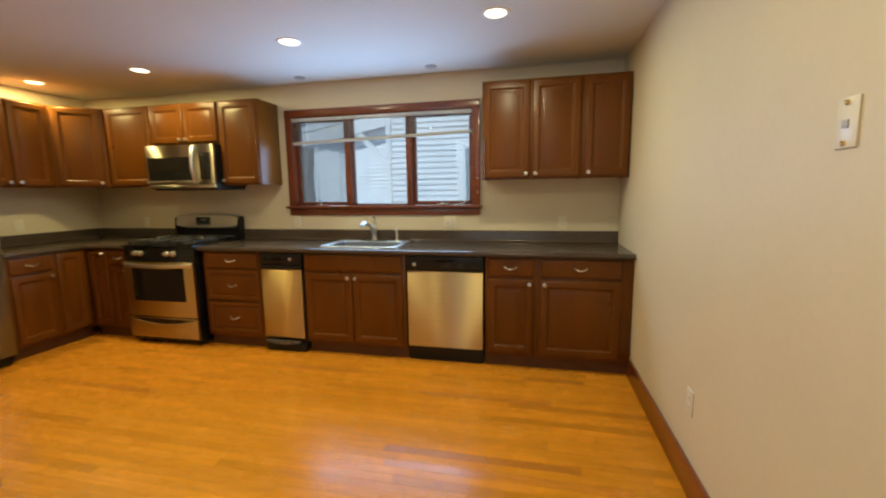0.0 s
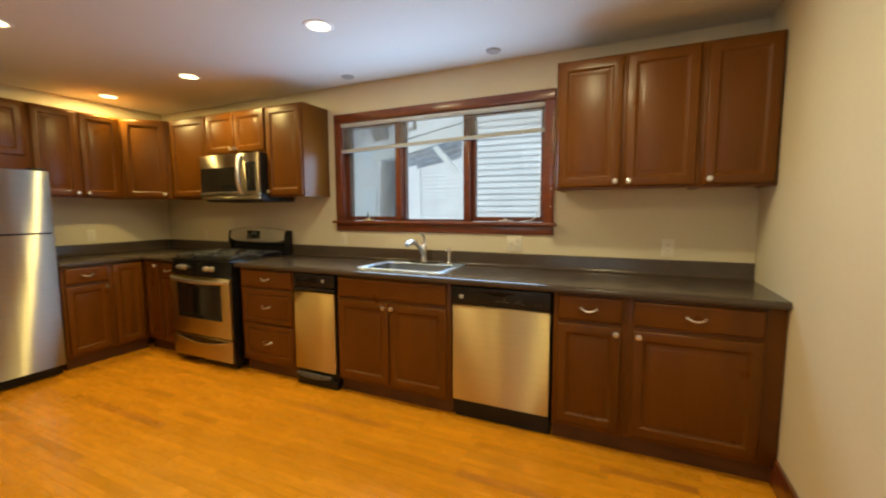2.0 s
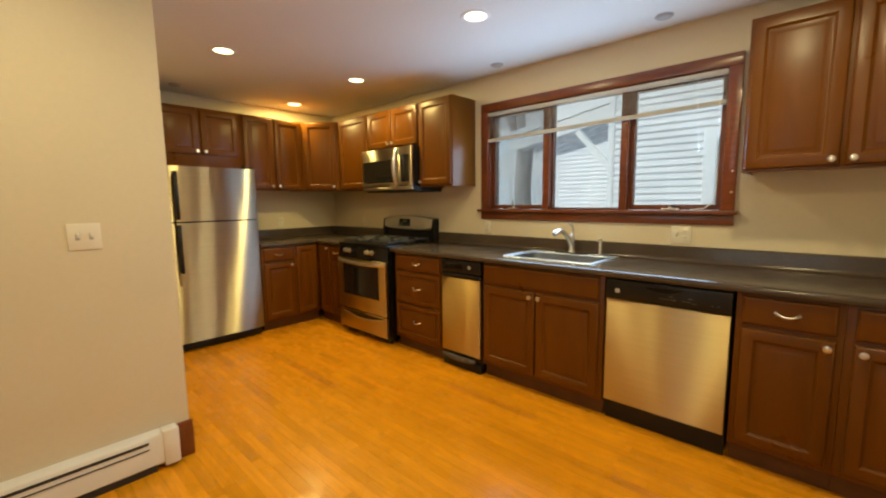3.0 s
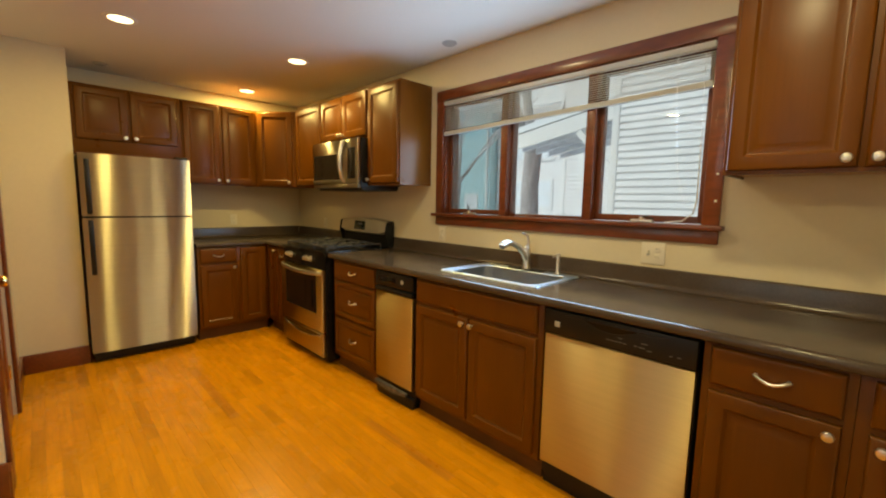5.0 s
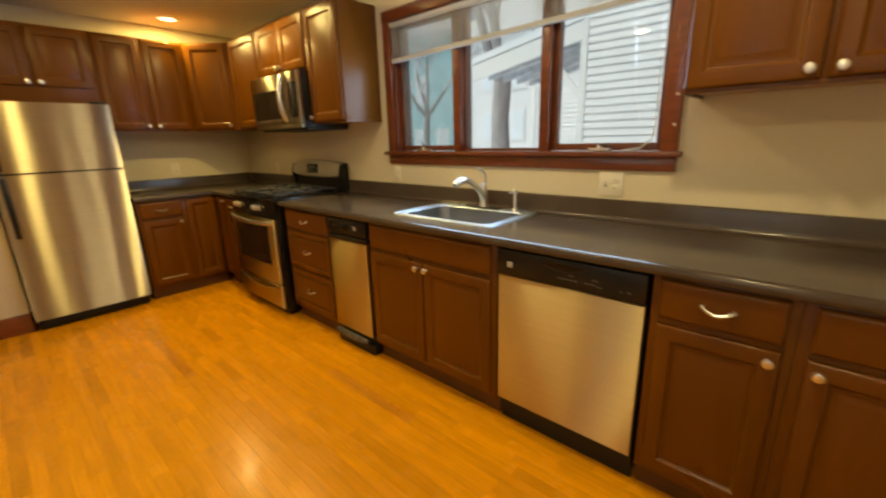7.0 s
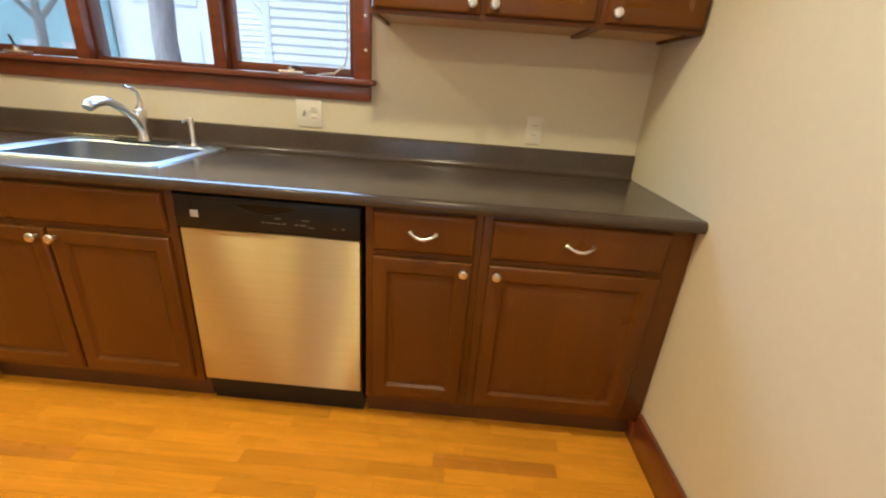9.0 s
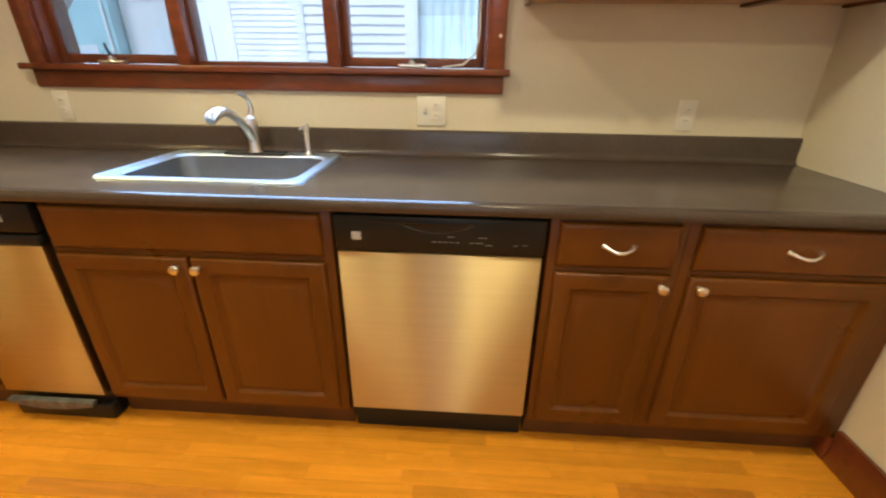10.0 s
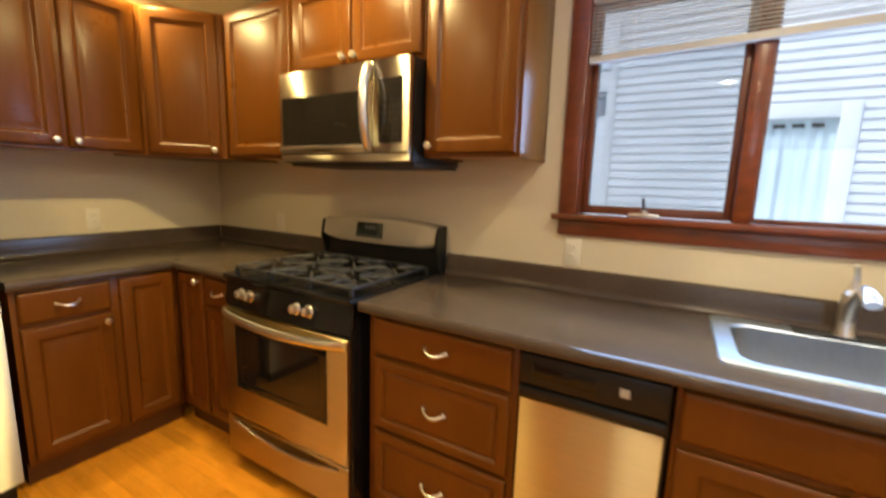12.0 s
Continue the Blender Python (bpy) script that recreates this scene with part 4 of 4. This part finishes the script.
def bowed(z0, z1):
    """A door whose face bows out slightly."""
    bm = bmesh.new()
    n = 12
    f = [(FW * i / n, 0.012 - 0.012 * math.sin(math.pi * i / n) ** 0.5) for i in range(n + 1)]
    lo = [bm.verts.new((x, y, z0)) for x, y in f] + [bm.verts.new((FW, 0.06, z0)), bm.verts.new((0, 0.06, z0))]
    hi = [bm.verts.new((x, y, z1)) for x, y in f] + [bm.verts.new((FW, 0.06, z1)), bm.verts.new((0, 0.06, z1))]
    bm.faces.new(lo[::-1])
    bm.faces.new(hi)
    for i in range(len(lo)):
        j = (i + 1) % len(lo)
        bm.faces.new((lo[i], lo[j], hi[j], hi[i]))
    return bm


fz = part("freezer_door", bowed(1.172, 1.65), STEELV, fr, "brushed stainless freezer door")
fd = part("fridge_door", bowed(0.085, 1.158), STEELV, fr, "brushed stainless fridge door")
part("gasket", boxed(0.01, FW - 0.01, 0.02, 0.062, 1.159, 1.171), BLACK, fr)


def bar(parent, z0, z1):
    bm = boxed(0.03, 0.062, -0.052, -0.03, z0, z1, 0.008)
    box(bm, 0.036, 0.056, -0.032, 0.009, z0 + 0.005, z0 + 0.035, 0.003)
    box(bm, 0.036, 0.056, -0.032, 0.009, z1 - 0.035, z1 - 0.005, 0.003)
    part("handle", bm, BLACK, parent, "black plastic bar handle")


bar(fz, 1.19, 1.605)
bar(fd, 0.72, 1.145)
part("hinge_cover", boxed(FW - 0.10, FW - 0.01, 0.02, 0.10, 1.656, 1.672, 0.004), BLACK, fr)
gr = part("toe_grille", boxed(0.02, FW - 0.02, 0.03, 0.07, 0.012, 0.075, 0.004), BLACK, fr)
for fx in (0.06, FW - 0.06):
    part("roller", lathe(bmesh.new(), [(0.02, 0.0), (0.02, 0.02), (0.012, 0.03)], Matrix.Translation((fx, 0.12, 0))), BLACK, fr)

# ---- panelled door ----
door = tagged(new("door_1"), "closed six-panel stained wooden door", "door", "", "structure")
door.matrix_basis = pose(DX0 - 0.003, YD - 0.015, 0.005, 0, 0, 180)
LW, LH = abs(DX1 - DX0) - 0.006, DZ - 0.012
st = 0.11
bm = bmesh.new()
mid = LW / 2
rails = [(0.0, 0.20), (0.78, 0.95), (1.58, 1.68), (LH - 0.12, LH)]
for x0, x1 in ((0, st), (LW - st, LW)):
    box(bm, x0, x1, 0, 0.035, 0, LH, 0.002)
for z0, z1 in rails:
    box(bm, st, LW - st, 0.0005, 0.0345, z0, z1)
box(bm, mid - 0.05, mid + 0.05, 0.0008, 0.034, 0.2, LH - 0.12)
part("frame", bm, DOORWOOD, door)
for x0, x1 in ((st, mid - 0.05), (mid + 0.05, LW - st)):
    for (a0, a1), (b0, b1) in zip(rails, rails[1:]):
        part("panel", rings_panel(x1 - x0 + 0.004, b0 - a1 + 0.004, [(0.0, 0.03), (0.0, 0.014), (0.012, 0.02), (0.045, 0.008), (0.05, 0.008)], x0 - 0.002, a1 - 0.002), DOORWOOD, door)
m = Matrix.Translation((0.065, 0, 0.93)) @ pose(0, 0, 0, 90)
part("door_knob", lathe(bmesh.new(), [(0.032, 0.0), (0.031, 0.006), (0.013, 0.012), (0.012, 0.035), (0.026, 0.045), (0.029, 0.058), (0.022, 0.068), (0.008, 0.071)], m), BRASS, door, "round brass knob")
m = Matrix.Translation((0.065, 0, 1.06)) @ pose(0, 0, 0, 90)
part("deadbolt", lathe(bmesh.new(), [(0.028, 0.0), (0.027, 0.008), (0.016, 0.014)], m), BRASS, door, "brass deadbolt")
for hz in (0.22, 1.02, 1.80):
    part("hinge", boxed(LW - 0.01, LW + 0.006, -0.008, 0.01, hz, hz + 0.09, 0.003), BRASS, door, "brass hinge")
part("hook", tube(bmesh.new(), [(mid, 0.0, 1.80), (mid, -0.03, 1.79), (mid, -0.04, 1.805)], [0.006, 0.005, 0.005], 8), BRASS, door, "small brass hook")
frame_1 = tagged(new("trim_door"), "reddish-brown moulded wooden door casing", "door trim", "", "structure")
part("casing", boxed(DX0 - 0.004, DX0 + 0.085, YD, YD + 0.02, 0, DZ + 0.085, 0.006), MAHOG, frame_1)
part("casing", boxed(DX1 - 0.085, DX1 + 0.004, YD, YD + 0.02, 0, DZ + 0.085, 0.006), MAHOG, frame_1)
part("casing", boxed(DX1 + 0.0045, DX0 - 0.0045, YD, YD + 0.02, DZ - 0.004, DZ + 0.085, 0.006), MAHOG, frame_1)

# ---- baseboard heater ----
ht = thing("baseboard_heater", pose(XW, -1.2, 0), "cream enamelled baseboard heater along the wall", "heater")
HL = YD - 0.065 + 1.2
bm = bmesh.new()
prof = [(0.002, 0.20), (0.03, 0.20), (0.058, 0.188), (0.064, 0.176), (0.064, 0.045), (0.05, 0.035), (0.002, 0.035)]
a = [bm.verts.new((x, 0, z)) for x, z in prof]
b = [bm.verts.new((x, HL - 0.07, z)) for x, z in prof]
for i in range(len(prof)):
    j = (i + 1) % len(prof)
    bm.faces.new((a[i], b[i], b[j], a[j]))
bm.faces.new(a)
bm.faces.new(b[::-1])
part("cover", bm, HEATER, ht)
part("end_cap", boxed(0.002, 0.07, HL - 0.07, HL, 0.02, 0.204, 0.006), HEATER, ht)
part("outlet_slot", boxed(0.056, 0.0665, 0.06, HL - 0.13, 0.158, 0.172), SLOT, ht, "dark warm-air slot")
part("damper", boxed(0.06, 0.068, 0.06, HL - 0.13, 0.132, 0.137), SLOT, ht)
# solid dark filler in the gap below the cover, coloured as its shade
part("foot", boxed(0.01, 0.05, 0.1, HL - 0.1, 0.0, 0.0345), SLOT, ht, "dark block standing in for the shade under the cover")


# ---- wall plates ----
def plate(m, gangs, kind, label, category):
    """A cover plate on a wall; its face towards -y."""
    p = thing("outlet" if kind == "outlet" else "light_switch" if kind == "switch" else "phone_jack", m, label, category, "wall plates")
    w = 0.07 + 0.046 * (gangs - 1)
    part("plate", boxed(-w / 2, w / 2, -0.006, 0.0, -0.058, 0.058, 0.003), PLATE, p)
    for g in range(gangs):
        cx = (g - (gangs - 1) / 2) * 0.046
        kd = kind
        if kind == "mixed":
            kd = "switch" if g == 0 else "outlet"
        if kd == "outlet":
            for cz in (-0.02, 0.02):
                r = part("receptacle", boxed(cx - 0.016, cx + 0.016, -0.0085, -0.0062, cz - 0.014, cz + 0.014, 0.002), PLATE, p)
                bm = bmesh.new()
                for s in (-0.006, 0.006):
                    box(bm, cx + s - 0.001, cx + s + 0.001, -0.0092, -0.0087, cz - 0.002, cz + 0.006)
                part("slots", bm, SLOT, r)
        elif kd == "switch":
            part("toggle", boxed(cx - 0.005, cx + 0.005, -0.016, -0.0062, -0.004, 0.014, 0.002), PLATE, p)
            part("toggle_slot", boxed(cx - 0.007, cx + 0.007, -0.0072, -0.0061, -0.014, 0.014), GREYMARK, p)
        else:
            part("jack", boxed(cx - 0.01, cx + 0.01, -0.009, -0.0062, -0.012, 0.008, 0.001), GREYMARK, p)
            for cz in (-0.046, 0.046):
                part("mount_stud", lathe(bmesh.new(), [(0.006, 0.006), (0.006, 0.011), (0.003, 0.013)], pose(cx, 0, cz, 90)), BRASS, p)
    return p


plate(pose(0.247, YB, 1.09), 1, "outlet", "white duplex outlet above the worktop", "outlet")
plate(pose(-0.753, YB, 1.09), 2, "mixed", "white two-gang switch and outlet plate under the window", "outlet")
plate(pose(-2.315, YB, 1.085), 1, "outlet", "white duplex outlet under the window corner", "outlet")
plate(pose(-4.17, YB, 1.08), 1, "outlet", "white duplex outlet beside the range", "outlet")
plate(pose(XL, 2.797, 1.10, 0, 0, 90), 1, "outlet", "white duplex outlet on the side wall", "outlet")
plate(pose(XR, 1.78, 0.41, 0, 0, -90), 1, "outlet", "white duplex outlet low on the wall", "outlet")
plate(pose(XR, 1.0, 1.51, 0, 0, -90), 1, "jack", "white wall-phone jack plate with brass studs", "phone jack")
plate(pose(XW, 0.775, 1.187, 0, 0, 90), 2, "switch", "white double toggle switch on the wall", "light switch")


# ---- outside ----
solid("ground", boxed(-300, 300, -300, 300, -1.0, -0.8), SNOW, "snow-covered ground", "ground", "structure")


def lap_wall(parent, x0, x1, y, z0, z1, hole=None, lap=0.112):
    """Overlapping siding boards facing -y, round one opening."""
    made = {}
    z = z0
    while z < z1 - 0.01:
        spans = [(x0, x1)]
        if hole and z + lap > hole[2] and z < hole[3]:
            spans = [(x0, hole[0]), (hole[1], x1)]
        for a, b in spans:
            key = round(b - a, 3)
            if key not in made:
                bm = bmesh.new()
                v = [bm.verts.new(p) for xx in (0, b - a) for p in ((xx, -0.024, 0), (xx, 0.0, 0), (xx, 0.0, lap), (xx, -0.003, lap))]
                bm.faces.new(v[3::-1])
                bm.faces.new(v[4:])
                for i in range(4):
                    j = (i + 1) % 4
                    bm.faces.new((v[i], v[j], v[4 + j], v[4 + i]))
                made[key] = mesh_of("siding_board", bm, SIDING)
            ob = new("siding_board", made[key])
            ob.parent = parent
            ob.matrix_basis = pose(a, y, z)
        z += lap


HX, HY, RX, RY = -2.95, 8.0, -5.84, 11.5
house = thing("neighbour_house", pose(0, 0, 0), "white vinyl-sided house next door with a shed porch", "house")
TX0, TX1, TZ0, TZ1 = -1.49, -0.36, 0.75, 2.40
bm = bmesh.new()
box(bm, HX, TX0 + 0.1, HY + 0.01, HY + 0.15, -0.9, 6.2)
box(bm, TX1 - 0.1, 6.0, HY + 0.01, HY + 0.15, -0.9, 6.2)
box(bm, TX0 + 0.1, TX1 - 0.1, HY + 0.01, HY + 0.15, -0.9, TZ0 + 0.1)
box(bm, TX0 + 0.1, TX1 - 0.1, HY + 0.01, HY + 0.15, TZ1 - 0.1, 6.2)
box(bm, HX, HX + 0.15, HY + 0.15, RY, -0.9, 6.2)
box(bm, RX, HX, RY + 0.01, RY + 0.15, -0.9, 6.2)
box(bm, TX0 - 0.3, TX1 + 0.3, HY + 1.2, HY + 1.3, -0.9, 3.0)
part("wall", bm, SIDING, house)
bm = prism(bmesh.new(), [(HX - 0.4, 6.2), (6.4, 6.2), (1.5, 8.6)], HY - 0.4, RY + 4)
part("roof", bm, ROOF, house)
part("corner_board", boxed(HX - 0.02, HX + 0.09, HY - 0.025, HY + 0.0, -0.8, 6.2, 0.003), TRIMW, house)
part("corner_board", boxed(RX - 0.02, RX + 0.12, RY - 0.025, RY + 0.0, -0.8, 3.4, 0.003), TRIMW, house)
nw = thing_part("window", house, "white-trimmed window with a pale curtain")
part("frame", boxed(TX0, TX0 + 0.17, HY - 0.04, HY + 0.05, TZ0, TZ1, 0.004), TRIMW, nw)
part("frame", boxed(TX1 - 0.17, TX1, HY - 0.04, HY + 0.05, TZ0, TZ1, 0.004), TRIMW, nw)
part("frame", boxed(TX0 + 0.17, TX1 - 0.17, HY - 0.04, HY + 0.05, TZ1 - 0.17, TZ1, 0.004), TRIMW, nw)
part("sill", boxed(TX0 - 0.03, TX1 + 0.03, HY - 0.07, HY + 0.05, TZ0 - 0.06, TZ0, 0.004), TRIMW, nw)
g = part("pane", boxed(TX0 + 0.17, TX1 - 0.17, HY + 0.02, HY + 0.026, TZ0, TZ1 - 0.17), GLASS, nw)
g.visible_shadow = False
bm = bmesh.new()
cols = []
for i in range(61):
    u = i / 60
    cols.append((TX0 + 0.12 + (TX1 - TX0 - 0.24) * u, HY + 0.05 + 0.007 * math.sin(u * 44)))
lo = [bm.verts.new((x, y, TZ0)) for x, y in cols]
hi = [bm.verts.new((x, y, TZ1 - 0.18)) for x, y in cols]
for i in range(60):
    bm.faces.new((lo[i], lo[i + 1], hi[i + 1], hi[i]))
part("curtain", bm, CURTAIN, nw, "pale hanging curtain")
for i in range(4):
    u = TX0 + 0.22 + 0.175 * i
    part("valance_gap", boxed(u, u + 0.11, HY + 0.034, HY + 0.038, TZ1 - 0.27, TZ1 - 0.225, 0.001), SLOT, nw)
lap_wall(house, HX + 0.09, 5.0, HY + 0.006, -0.82, 5.3, (TX0, TX1, TZ0, TZ1))
lap_wall(house, RX + 0.12, HX - 0.01, RY + 0.006, -0.82, 2.9)
porch = thing_part("porch_roof", house, "shed porch roof with pale fascia and grey joists")
part("rake_board", prism(bmesh.new(), [(HX, 2.72), (HX, 2.98), (-5.05, 2.60), (-5.05, 2.34)], HY - 0.03, HY + 0.02), TRIMW, porch)
part("deck", prism(bmesh.new(), [(HX, 2.90), (HX, 2.99), (-5.05, 2.61), (-5.05, 2.52)], HY + 0.02, HY + 2.2), BEAM, porch)
part("snow_cap", prism(bmesh.new(), [(HX, 2.995), (HX, 3.13), (-5.1, 2.72), (-5.1, 2.615)], HY - 0.04, HY + 2.2), SNOW, porch)
for i in range(4):
    yy = HY + 0.42 + 0.5 * i
    part("joist", prism(bmesh.new(), [(HX, 2.76), (HX, 2.895), (-5.0, 2.52), (-5.0, 2.385)], yy, yy + 0.05), BEAM, porch)
bm = prism(bmesh.new(), [(HX - 0.02, 1.86), (HX - 0.02, 2.0), (-3.52, 2.62), (-3.60, 2.55)], HY - 0.02, HY + 0.07)
part("brace", bm, TRIMW, porch, "white diagonal brace")


def far_house(x0, x1, y, h, mat, wins, label):
    hs = thing("distant_house", pose(0, 0, 0), label, "house")
    part("wall", boxed(x0, x1, y, y + 3, -0.9, h), mat, hs)
    part("roof", prism(bmesh.new(), [(x0 - 0.5, h), (x1 + 0.5, h), ((x0 + x1) / 2, h + 3.2)], y - 0.5, y + 3.5), SNOW, hs)
    for wx, wz, ww, wh in wins:
        w = thing_part("window", hs)
        part("frame", boxed(wx - 0.12, wx + ww + 0.12, y - 0.06, y - 0.005, wz - 0.12, wz + wh + 0.12), TRIMW, w)
        part("pane", boxed(wx, wx + ww, y - 0.075, y - 0.062, wz, wz + wh), CURTAIN, w)
        part("glazing_bar", boxed(wx, wx + ww, y - 0.09, y - 0.077, wz + wh / 2 - 0.03, wz + wh / 2 + 0.03), TRIMW, w)
    part("downpipe", boxed(x1 - 0.3, x1 - 0.2, y - 0.1, y - 0.01, -0.8, h), TRIMW, hs)
    return hs


far_house(-27.0, -16.9, 22.0, 7.5, TEAL, [(-20.6, 3.6, 0.9, 1.5), (-18.9, 0.4, 0.9, 1.4), (-23.0, 3.6, 0.9, 1.5), (-20.8, 0.4, 0.9, 1.4)], "teal clapboard house beyond the yard")
far_house(-16.8, -6.0, 22.6, 7.0, SIDING, [(-15.6, 1.2, 0.8, 1.5), (-13.6, 1.2, 0.8, 1.5), (-11.2, 1.2, 0.8, 1.5), (-15.6, 4.0, 0.8, 1.5), (-13.6, 4.0, 0.8, 1.5)], "pale house far across the snowy yard")


def bare_tree(m, h, r, seed, label):
    """A winter tree: trunk, limbs and forking twigs, with snow lying on the larger limbs."""
    rnd = random.Random(seed)
    tr = thing("bare_tree", m, label, "tree", "yard trees")
    bm = bmesh.new()
    pts = [(0, 0, -0.3), (0.02, 0.0, 0.5), (-0.05, 0.03, h * 0.3), (0.05, 0, h * 0.42)]
    tube(bm, pts, [r * 1.35, r * 1.05, r * 0.92, r * 0.9], 16)
    part("trunk", bm, BARK, tr)
    limbs, snow = bmesh.new(), bmesh.new()

    def grow(p, d, length, rad, depth):
        path, rr = [p], [rad]
        for i in range(4):
            d = (d + Vector((rnd.uniform(-0.22, 0.22), rnd.uniform(-0.22, 0.22), rnd.uniform(-0.05, 0.18)))).normalized()
            path.append(path[-1] + d * length / 4)
            rr.append(rad * (1 - 0.13 * (i + 1)))
        tube(limbs, path, rr, 8 if depth < 2 else 5)
        if depth > 0:
            tube(snow, [q + Vector((0, 0, rr[k] * 0.7)) for k, q in enumerate(path)], [a * 1.2 for a in rr], 5)
        if depth < 4:
            for k in range(3 if depth < 3 else 2):
                q = path[rnd.randint(2, 4)]
                nd = (d + Vector((rnd.uniform(-0.9, 0.9), rnd.uniform(-0.9, 0.9), rnd.uniform(-0.25, 0.55)))).normalized()
                grow(q, nd, length * rnd.uniform(0.55, 0.75), rad * 0.52, depth + 1)

    for a in (0.4, 2.3, 4.2, 5.4):
        grow(Vector((0.03, 0, h * 0.40)), Vector((math.cos(a) * 0.6, math.sin(a) * 0.6, 0.8)).normalized(), h * 0.33, r * 0.6, 0)
    tagged(part("limbs", limbs, BARK, tr), kind="stuff")
    tagged(part("lying_snow", snow, SNOW, tr, "snow lying on the branches"), kind="stuff")


bare_tree(pose(-7.55, 12.6, -0.8), 9.0, 0.30, 3, "thick bare grey tree trunk in the snowy yard")
bare_tree(pose(-12.6, 14.5, -0.8), 7.5, 0.14, 8, "slim bare tree with snow on its branches")


# ---- oak strip floor ----
floor = tagged(new("floor"), "honey-coloured oak strip floor, satin varnished", "floor", "", "structure")
bm = boxed(XL, XR, 0.9, YB, -0.03, -0.004)
box(bm, XW - 0.12, XR, YS, 0.9, -0.03, -0.004)
part("underlay", bm, SUBFLOOR, floor)
PW, GAP = 0.0572, 0.0004
LENGTHS = [0.32, 0.44, 0.57, 0.71, 0.86, 1.02, 1.2]


def plank_faces(x, y, length):
    c = 0.0003
    x1, y1 = x + length - GAP, y + PW - GAP
    v = [(x, y, -0.006), (x1, y, -0.006), (x1, y1, -0.006), (x, y1, -0.006), (x, y, -c), (x1, y, -c), (x1, y1, -c), (x, y1, -c),
         (x + c, y + c, 0), (x1 - c, y + c, 0), (x1 - c, y1 - c, 0), (x + c, y1 - c, 0)]
    f = [(0, 1, 5, 4), (1, 2, 6, 5), (2, 3, 7, 6), (3, 0, 4, 7), (4, 5, 9, 8), (5, 6, 10, 9), (6, 7, 11, 10), (7, 4, 8, 11), (8, 9, 10, 11)]
    return v, f


DARK_BOARDS = [(-0.14, 2.42), (0.49, 2.41), (-1.39, 2.61), (-0.28, 1.80), (0.0, 1.66), (-2.95, 2.05), (-0.27, 2.58), (0.17, 2.73)]
strip_meshes = {}
rest_v, rest_f = [], []
rnd = random.Random(5)
y = YS
while y < YB - 0.01:
    x = XL - rnd.uniform(0, 0.9)
    while x < XR:
        length = rnd.choice(LENGTHS)
        x0, x1 = max(x, XL if y > 0.9 else XW - 0.12), min(x + length, XR)
        if x1 - x0 > 0.01:
            whole = abs((x1 - x0) - length) < 1e-6
            if whole and 1.35 < y < 2.95 and x0 > -3.9:
                dark = any(x0 < bx < x1 and y < by < y + PW for bx, by in DARK_BOARDS)
                key = (length, dark)
                if key not in strip_meshes:
                    v, f = plank_faces(0, 0, length)
                    me = bpy.data.meshes.new("plank")
                    me.from_pydata(v, [], f)
                    me.materials.append(OAK_DARK if dark else OAK)
                    strip_meshes[key] = me
                ob = new("plank", strip_meshes[key])
                ob.parent = floor
                ob.matrix_basis = pose(x0, y, 0)
            else:
                v, f = plank_faces(x0, y, x1 - x0)
                k = len(rest_v)
                rest_v += v
                rest_f += [tuple(i + k for i in q) for q in f]
        x += length
    y += PW
me = bpy.data.meshes.new("planks")
me.from_pydata(rest_v, [], rest_f)
me.materials.append(OAK)
rest = new("planks", me)
rest.parent = floor
tagged(rest, kind="stuff")
